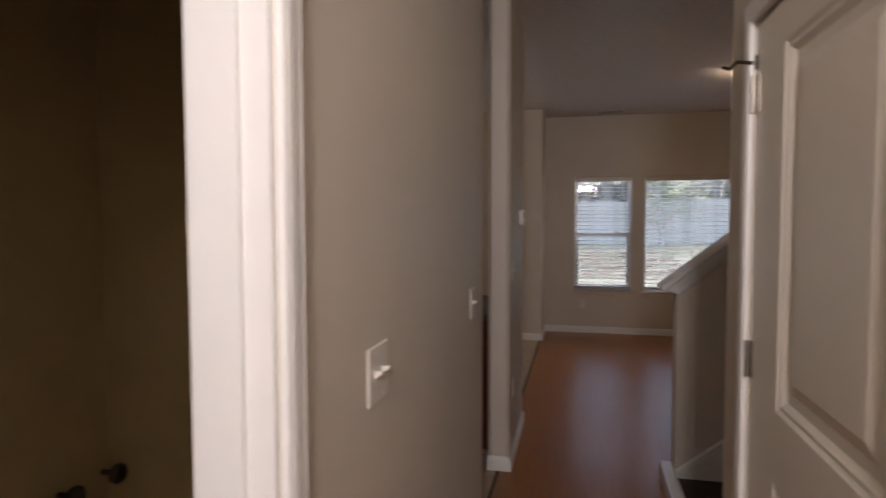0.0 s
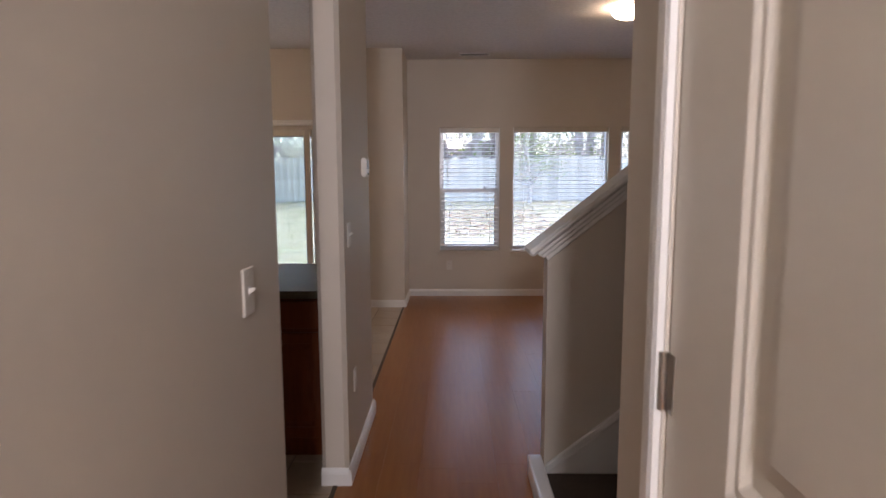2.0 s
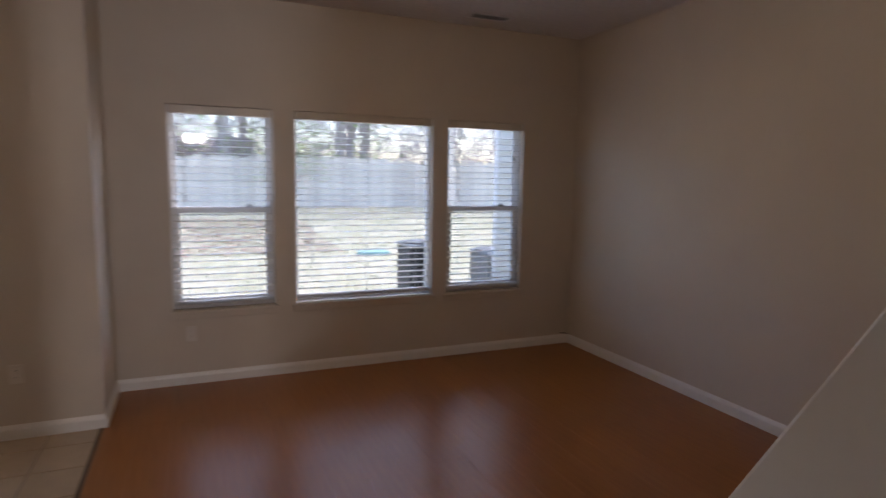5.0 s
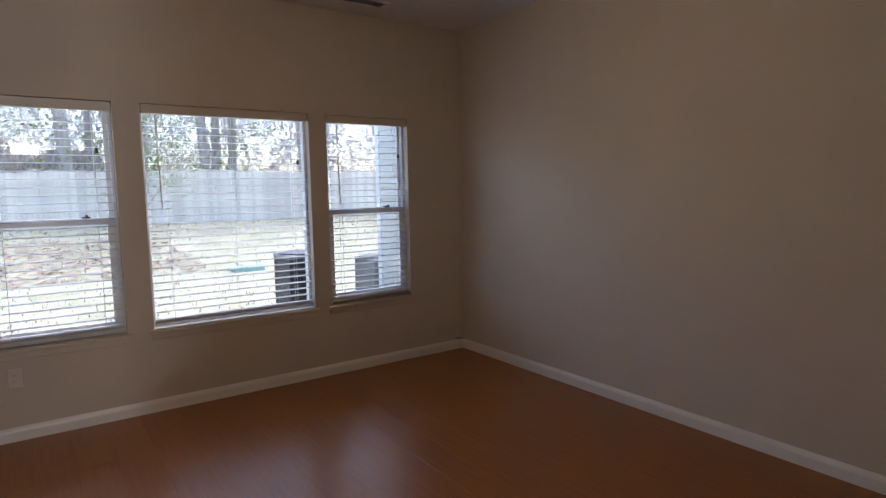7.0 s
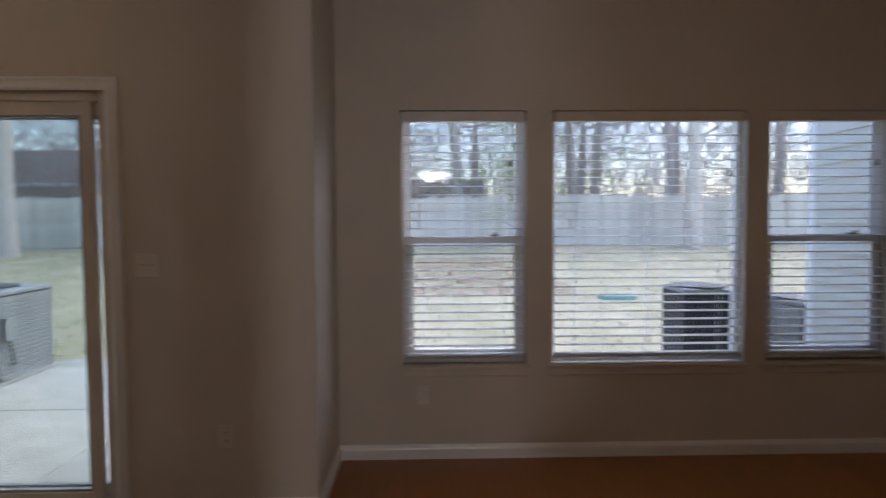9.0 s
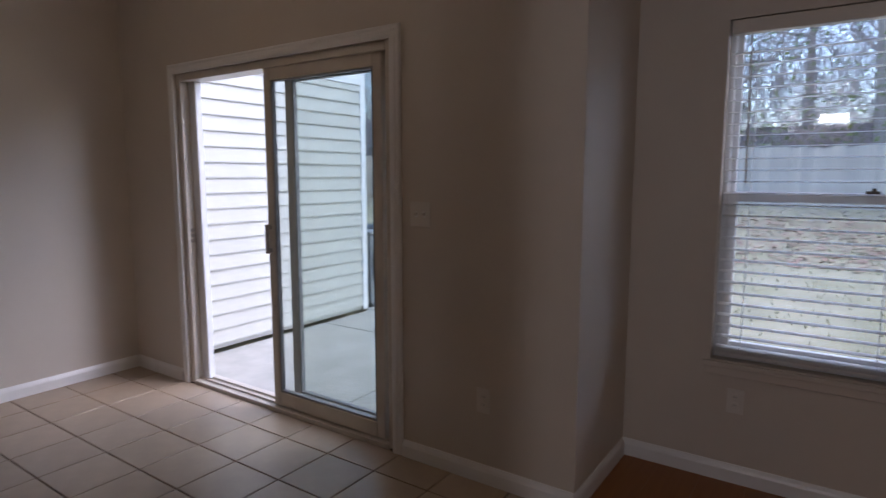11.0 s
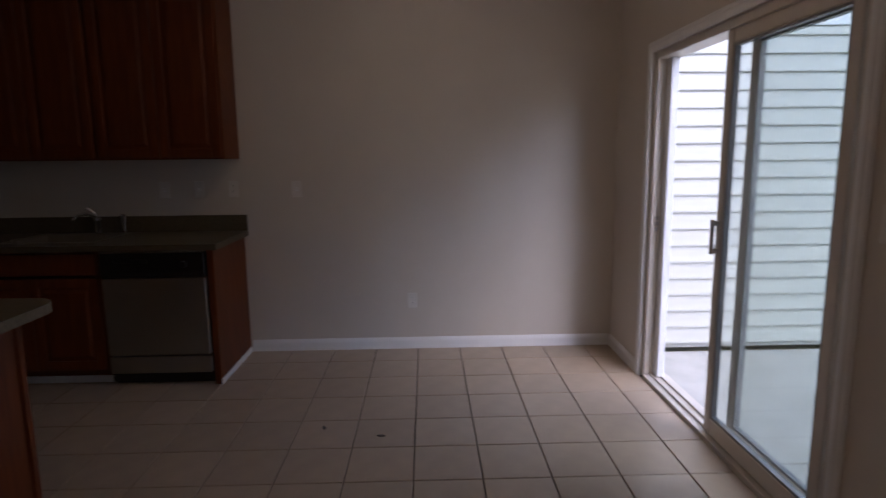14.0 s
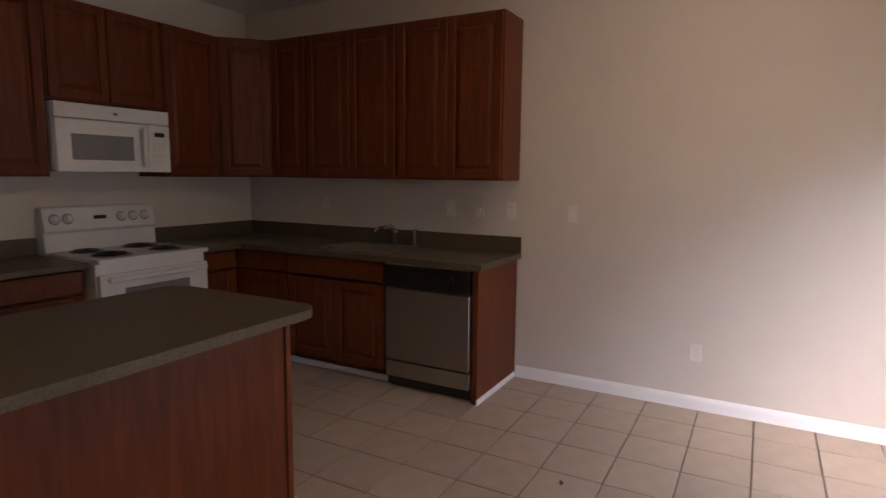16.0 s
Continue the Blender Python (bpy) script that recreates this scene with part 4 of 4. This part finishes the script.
def blade(rng, x, y):
    z, a, h = ground_z(x, y), rng.uniform(0, 6.3), rng.uniform(0.03, 0.075)
    dx, dy = 0.012 * math.cos(a), 0.012 * math.sin(a)
    lean = rng.uniform(-0.03, 0.03)
    return [(x - dx, y - dy, z - 0.005), (x + dx, y + dy, z - 0.005), (x + lean, y + lean, z + h)], [(0, 1, 2)]


def litter(rng, x, y):
    z, a, s = ground_z(x, y) + 0.012, rng.uniform(0, 6.3), rng.uniform(0.03, 0.07)
    c, d = s * math.cos(a), s * math.sin(a)
    return [(x - c, y - d, z), (x + d, y - c, z + rng.uniform(0, 0.03)), (x + c, y + d, z + 0.01), (x - d, y + c, z + rng.uniform(0, 0.02))], [(0, 1, 2, 3)]


scatter("lawn_grass", 9000, ((-14, 13), (11.1, 25.5)), blade, BLADE, "short tan and green grass blades", "grass", 3)
scatter("leaf_litter", 2600, ((-16, 14), (21.0, 26.0)), litter, TWIG, "brown fallen leaves along the fence", "leaf litter", 4)
scatter("clay_litter", 1600, ((-1.2, 3.4), (15.5, 21.5)), litter, BRICKY, "reddish pine straw patch on the lawn", "pine straw", 5)
solid("patio_slab", boxes(((-3.36, YS + T, -0.2), (-1.72, 9.20, -0.06)), ((-1.71, YS + T, -0.2), (-0.05, 9.20, -0.06)), ((-3.36, 9.21, -0.2), (-1.72, 10.95, -0.06)), ((-1.71, 9.21, -0.2), (-0.05, 10.95, -0.06)), bevel=0.006), CONCRETE, "pale concrete patio slab with joints", "patio")


def wing(name, face, way, y0, y1, label):
    """Outer wall clad in lap boards, each a piece; face: plane of the cladding, way: the side it faces."""
    ob = thing(name, label, "house wall", kind="structure")
    back = face - way * 0.6
    part("core", box((min(back, face - way * 0.02), y0, -0.04), (max(back, face - way * 0.02), y1, 5.6)), SIDING, ob)
    p = 0.1255
    board = mesh_of("board", prism([(face - way * 0.018, 0.0), (face + way * 0.010, 0.0), (face + way * 0.010, 0.012), (face - way * 0.006, p), (face - way * 0.018, p)], y0, y1 - 0.005, "y"), SIDING)
    # the outline above is (x, z): turn it to run along y
    for i in range(43):
        b = new("board", board)
        b.parent = ob
        b.location = (0, 0, 0.0 + p * i)
    part("corner_board", boxes(((face - way * 0.018 if way > 0 else face - 0.012, y1 - 0.005, -0.04), (face + 0.012 if way > 0 else face + 0.018, y1 + 0.075, 5.6)), bevel=0.004), VINYL, ob, "white vinyl corner post")
    return ob


west = wing("wing_wall_west", -3.38, 1, YS + T, 9.80, "cream vinyl lap siding wall beside the patio")
part("frieze_board", box((-3.40, YS + T, 2.32), (-3.362, 9.79, 2.78), 0.004), VINYL, west, "smooth white frieze board above the siding")
wing("wing_wall_east", 3.92, -1, YB + T, 9.62, "cream vinyl lap siding wall beyond the windows")


def condenser(at, turn, label, dark, w=0.78):
    ob = thing("air_conditioner", label, "air conditioner", "outdoor condensers", at, turn)
    h = 0.82
    skin = ACDARK if dark else ACGREY
    part("coil", box((0.012, 0.012, 0.05), (w - 0.012, w - 0.012, h - 0.03)), skin, ob)
    for x, y in ((0, 0), (w - 0.04, 0), (0, w - 0.04), (w - 0.04, w - 0.04)):
        part("corner_post", box((x, y, 0.0), (x + 0.04, y + 0.04, h - 0.02), 0.006), skin, ob)
    part("base_pan", box((0, 0, 0), (w, w, 0.05), 0.006), ACGREY, ob)
    part("top_cover", box((-0.005, -0.005, h - 0.02), (w + 0.005, w + 0.005, h + 0.03), 0.012), ACGREY, ob)
    n = 17
    lv = mesh_of("louvre", boxes(((0.04, 0.0, 0), (w - 0.04, 0.010, 0.022)), ((0.04, w - 0.010, 0), (w - 0.04, w, 0.022)), ((0.0, 0.04, 0), (0.010, w - 0.04, 0.022)), ((w - 0.010, 0.04, 0), (w, w - 0.04, 0.022))), skin)
    for i in range(n):
        o = new("louvre", lv)
        o.parent = ob
        o.location = (0, 0, 0.065 + i * 0.042)
    part("fan_grille", lathe([(0.28, h + 0.03), (0.28, h + 0.045), (0.10, h + 0.06), (0.03, h + 0.06)], 24, pose(w / 2, w / 2, 0)), ACDARK, ob)
    return ob


for at, lab, dk in (((-4.20, 9.98, -0.06), "grey outdoor air conditioner beside the patio", False), ((3.00, 10.13, -0.10), "dark louvred outdoor air conditioner on the lawn", True), ((3.88, 9.76, -0.18), "light grey outdoor air conditioner by the siding wall", False)):
    w = 0.78 if at[0] < 0 else 0.52 if dk else 0.50
    condenser(at, 0, lab, dk, w)
    solid("equipment_pad", box((at[0] - 0.1, at[1] - 0.1, at[2] - 0.09), (at[0] + w + 0.10, at[1] + w + 0.10, at[2]), 0.01), CONCRETE, "low concrete pad under the air conditioner", "pad")
dis = thing("disconnect_box", "small grey electrical disconnect box on the condenser", "electrical box", at=(-3.42, 10.02, 0.32))
part("box", box((0.0, 0.0, 0.0), (0.05, 0.12, 0.22), 0.006), ACGREY, dis)
part("conduit", tube([(0.03, 0.06, 0.0), (0.04, 0.08, -0.12), (0.03, 0.12, -0.22), (0.0, 0.16, -0.24)], 0.010), ACDARK, dis)
ld = thing("valve_cover", "flat teal plastic utility cover on the lawn", "utility cover", at=(4.0, 15.2, ground_z(4.0, 15.2)))
part("lid", prism([(-0.29, -0.18), (0.29, -0.18), (0.32, -0.10), (0.32, 0.10), (0.29, 0.18), (-0.29, 0.18), (-0.32, 0.10), (-0.32, -0.10)], -0.03, 0.07, "z", 0.01), LID, ld)

# fence: nearest pickets singly, the rest joined
fence = thing("fence", "weathered grey wooden privacy fence behind the lawn", "fence")
FY = 26.0
rng = random.Random(11)
shapes = []
for k in range(4):
    w, h = 0.138 + 0.004 * k, 1.84 + 0.03 * k
    shapes.append(mesh_of("picket", prism([(0, 0), (w, 0), (w, h - 0.04), (w - 0.035, h), (0.035, h), (0, h - 0.04)], 0, 0.018, "y"), FENCE))
rest = bmesh.new()
for i in range(400):
    x = -28 + i * 0.14
    z = ground_z(x, FY) - 0.03 + rng.uniform(-0.02, 0.02)
    if -14 < x < 16:
        o = new("picket", shapes[rng.randrange(4)])
        o.parent = fence
        o.matrix_basis = pose(x, FY + rng.uniform(-0.008, 0.008), z, 0, rng.uniform(-0.8, 0.8), 0)
    else:
        bm_box(rest, (x, FY, z), (x + 0.14, FY + 0.018, z + 1.86))
rp = part("far_pickets", rest, FENCE, fence)
tagged(rp, kind="stuff")
for z in (0.35, 1.45):
    part("rail", box((-30, FY + 0.02, 0.45 + z - 0.04), (30, FY + 0.06, 0.45 + z + 0.05)), FENCE, fence)
part("side_run", boxes(*[((-17.0, y, ground_z(-17, y) - 0.02), (-16.98, y + 0.14, ground_z(-17, y) + 1.85)) for y in [9.0 + 0.15 * i for i in range(112)]]), FENCE, fence)
tagged(fence.children[-1], kind="stuff")


def limb(bm, p, d, length, r, depth, rng, tips):
    q = p + d * length
    rod(p, q, r, r * 0.62, 7 if depth > 1 else 5, bm)
    if depth == 0:
        tips.append(q)
        return
    for _ in range(3 if depth > 1 else 2):
        nd = (d + Vector((rng.uniform(-0.8, 0.8), rng.uniform(-0.8, 0.8), rng.uniform(-0.1, 0.6)))).normalized()
        limb(bm, p + (q - p) * rng.uniform(0.6, 1.0), nd, length * rng.uniform(0.55, 0.8), r * 0.52, depth - 1, rng, tips)


def leaf_cloud(tips, n, spread, size, material, seed):
    rng = random.Random(seed)
    vs, fs = [], []
    for t in tips:
        for _ in range(n):
            c = t + Vector((rng.gauss(0, spread), rng.gauss(0, spread), rng.gauss(0, spread * 0.7)))
            u = Vector((rng.uniform(-1, 1), rng.uniform(-1, 1), rng.uniform(-1, 1))).normalized() * size * rng.uniform(0.6, 1.3)
            v = u.cross(Vector((rng.uniform(-1, 1), rng.uniform(-1, 1), rng.uniform(-1, 1)))).normalized() * size * 0.45
            k = len(vs)
            vs += [c - u, c + v, c + u, c - v]
            fs.append((k, k + 1, k + 2, k + 3))
    me = bpy.data.meshes.new("crown")
    me.from_pydata(vs, [], fs)
    me.materials.append(material)
    return me


def tree(x, y, h, r, seed, label, leaves=None, n=0, size=0.08, spread=0.5, low=0.35, depth=3, bark=BARK):
    rng = random.Random(seed)
    ob = thing("tree", label, "tree", at=(x, y, ground_z(x, y) - 0.05))
    bm, br, tips = bmesh.new(), bmesh.new(), []
    p = Vector((0, 0, 0))
    segs = 7
    for i in range(segs):
        q = p + Vector((rng.uniform(-0.12, 0.12), rng.uniform(-0.12, 0.12), h / segs))
        rod(p, q, r * (1 - 0.11 * i), r * (1 - 0.11 * (i + 1)), 10, bm)
        if (i + 1) / segs > low:
            for _ in range(2):
                a = rng.uniform(0, 6.3)
                limb(br, q, Vector((math.cos(a), math.sin(a), rng.uniform(0.1, 0.7))).normalized(), h * rng.uniform(0.10, 0.17), r * 0.32, depth - 1, rng, tips)
        p = q
    part("trunk", bm, bark, ob, "", True)
    part("branches", br, TWIG if leaves is None or leaves is LEAF else BARK, ob)
    if leaves:
        o = new("crown", leaf_cloud(tips, n, spread, size, leaves, seed + 1))
        o.parent = ob
    return ob


tree(-12.2, 22.5, 13, 0.30, 1, "tall bare-limbed hardwood tree by the fence")
tree(-7.7, 24.5, 12, 0.19, 2, "slender bare tree in front of the fence")
tree(-6.4, 23.2, 6.0, 0.13, 3, "small crooked tree with sparse yellow-green leaves", LEAF, 22, 0.05, 0.35, 0.15)
tree(9.7, 24.6, 14, 0.29, 4, "pale straight tree trunk before the fence", bark=PALEBARK)
tree(3.6, 24.3, 5.0, 0.10, 5, "leafy green shrub-like tree by the fence", LEAF, 30, 0.05, 0.45, 0.10)
for i, (x, y, s) in enumerate(((-3.4, 30, 1), (-0.5, 33, 0), (1.6, 29, 1), (4.6, 32, 0), (6.6, 29.5, 0), (8.2, 34, 1), (11.0, 30, 0), (13.5, 33, 1), (16.5, 31, 0), (20, 30, 1), (-9.5, 30, 0), (-16.5, 28, 0), (24, 34, 0), (2.9, 36, 0), (9.8, 37, 0), (14.8, 38, 0))):
    tree(x, y, 13 + (i * 37 % 5), 0.20 + 0.03 * (i % 3), 20 + i, "tall pine tree beyond the fence" if s else "tall bare winter tree beyond the fence", NEEDLE if s else None, 34, 0.075, 0.55, 0.25 if s else 0.3)


def twig(rng, x, y):
    z = ground_z(x, y) + rng.uniform(0.3, 12.0) * rng.uniform(0.4, 1.0)
    a, l, w = rng.uniform(0, 6.3), rng.uniform(0.4, 1.6), rng.uniform(0.006, 0.017)
    dx, dy, dz = l * math.cos(a) * 0.7, l * math.sin(a) * 0.4, l * rng.uniform(0.3, 1.0)
    return [(x - w, y, z), (x + w, y, z), (x + dx + w * 0.4, y + dy, z + dz), (x + dx - w * 0.4, y + dy, z + dz), (x, y - w, z), (x, y + w, z)], [(0, 1, 2, 3), (4, 5, 2)]


def spray(rng, x, y):
    z = ground_z(x, y) + rng.uniform(0.2, 9.0) * rng.random()
    a, s = rng.uniform(0, 6.3), rng.uniform(0.035, 0.10)
    c, d, e = s * math.cos(a), s * math.sin(a), rng.uniform(-s, s)
    return [(x - c, y - d, z - e), (x + d * 0.5, y - c * 0.5, z + s * 0.4), (x + c, y + d, z + e), (x - d * 0.5, y + c * 0.5, z - s * 0.4)], [(0, 1, 2, 3)]


scatter("far_twigs", 110000, ((-34, 42), (26.6, 40)), twig, TWIG, "tangle of bare winter twigs beyond the fence", "far wood", 8)
scatter("far_foliage", 16000, ((-30, 40), (28, 44)), spray, NEEDLE, "evergreen foliage beyond the fence", "far wood", 9)
scatter("far_leaves", 7000, ((-6, 9), (27, 31)), spray, LEAF, "bright green young leaves beyond the fence", "far wood", 10)

# neighbouring house
nh = thing("house", "low grey neighbour house with brown shingle roof", "house", at=(-19.0, 34.0, 0.3))
part("wall", box((-10.0, 0, 0), (5.6, 7.0, 2.95)), FENCE, nh, "blue-grey weathered wall")
part("roof", prism([(-0.5, 2.86), (3.5, 4.95), (7.5, 2.86), (7.5, 3.0), (3.5, 5.1), (-0.5, 3.0)], -10.4, 6.0, "x"), ROOF, nh)
part("gutter", box((-10.4, -0.60, 2.84), (6.0, -0.50, 3.02), 0.02), VINYL, nh, "white eave gutter")
for x in (-7.5, -3.0, 1.6, 3.9):
    wd = part("window", boxes(((x - 0.55, -0.05, 1.1), (x - 0.47, 0.0, 2.5)), ((x + 0.47, -0.05, 1.1), (x + 0.55, 0.0, 2.5)), ((x - 0.47, -0.05, 1.1), (x + 0.47, 0.0, 1.18)), ((x - 0.47, -0.05, 2.42), (x + 0.47, 0.0, 2.5)), ((x - 0.47, -0.04, 1.78), (x + 0.47, 0.0, 1.84))), VINYL, nh)
    part("window_glass", box((x - 0.47, -0.025, 1.18), (x + 0.47, -0.012, 2.42)), GREYGLASS, wd)
gh = thing("house", "pale grey gabled neighbour house with brown shingle roof", "house", at=(-17.5, 42.5, 0.3))
part("wall", prism([(-3.2, 0), (3.2, 0), (3.2, 3.6), (0, 5.6), (-3.2, 3.6)], 0, 8, "y"), SIDING, gh)
part("roof", prism([(-3.6, 3.35), (0, 5.65), (3.6, 3.35), (3.6, 3.55), (0, 5.9), (-3.6, 3.55)], -0.35, 8.4, "y"), ROOF, gh)
gw = part("window", boxes(((-0.45, -0.06, 2.9), (-0.37, 0.0, 4.2)), ((0.37, -0.06, 2.9), (0.45, 0.0, 4.2)), ((-0.37, -0.06, 2.9), (0.37, 0.0, 2.98)), ((-0.37, -0.06, 4.12), (0.37, 0.0, 4.2)), ((-0.37, -0.05, 3.52), (0.37, 0.0, 3.58))), VINYL, gh)
part("window_glass", box((-0.37, -0.03, 2.98), (0.37, -0.01, 4.12)), GREYGLASS, gw)
nh2 = thing("shed", "neighbour shed with dark shingle roof behind the fence", "shed", at=(0.2, 31.0, 0.3))
part("wall", box((-2.6, 0, 0), (2.6, 3.0, 2.1)), SIDING, nh2)
part("roof", prism([(-0.3, 2.05), (1.5, 2.9), (3.3, 2.05), (3.3, 2.2), (1.5, 3.05), (-0.3, 2.2)], -2.9, 2.9, "x"), ROOF, nh2)

# ---- floors, piece by piece ----
tiles = thing("floor_tiles", "square tan ceramic floor tiles with dark grout", "floor", kind="structure")
P, GAP = 0.3135, 0.007
def tile_mesh(w, d):
    return mesh_of("tile", box((0, 0, -0.011), (w, d, 0.0), 0.002), TILE)
full = tile_mesh(P - GAP, P - GAP)
XE = -0.03
gx0 = -1.545 - P * 6
gy0 = 6.215 - P * 14
for i in range(14):
    for j in range(20):
        x0, y0 = gx0 + i * P, gy0 + j * P
        a0, a1 = max(x0, XK), min(x0 + P - GAP, XE)
        b0, b1 = max(y0, WB), min(y0 + P - GAP, YS)
        if a1 - a0 < 0.02 or b1 - b0 < 0.02:
            continue
        whole = abs(a1 - a0 - P + GAP) < 1e-6 and abs(b1 - b0 - P + GAP) < 1e-6
        o = new("tile", full if whole else tile_mesh(a1 - a0, b1 - b0))
        o.parent = tiles
        o.location = (a0, b0, 0.0)
solid("floor_transition", box((XE, WB + 0.43, -0.012), (XE + 0.022, YS, 0.003), 0.002), GROUT, "thin dark transition strip between tile and planks", "trim")

planks = thing("floor_planks", "reddish oak laminate plank floor with satin sheen", "floor", kind="structure")
PW, PL = 0.193, 1.21
cache = {}
def plank_mesh(w, l):
    key = (round(w, 3), round(l, 3))
    if key not in cache:
        cache[key] = mesh_of("plank", box((0, 0, -0.011), (w - 0.0004, l - 0.0004, 0.0), 0.0004), WOOD)
    return cache[key]
rng = random.Random(5)
x = XE + 0.022
k = 0
while x < XR - 0.01:
    w = min(PW, XR - x)
    y = -1.6 - rng.uniform(0.05, PL - 0.2)
    top = YB if x >= XN - 0.02 else YS
    while y < top:
        a, b = max(y, -1.6), min(y + PL, top)
        if b - a > 0.03 and not (b < 2.0 and x > XC + T):
            o = new("plank", plank_mesh(w, b - a))
            o.parent = planks
            o.location = (x, a, 0.0)
        y += PL
    x += w
solid("side_room_floor", box((-1.2, -1.6, -0.011), (XE + 0.022, 1.77, -0.001)), WOOD, "plain floor of the side room", "floor")
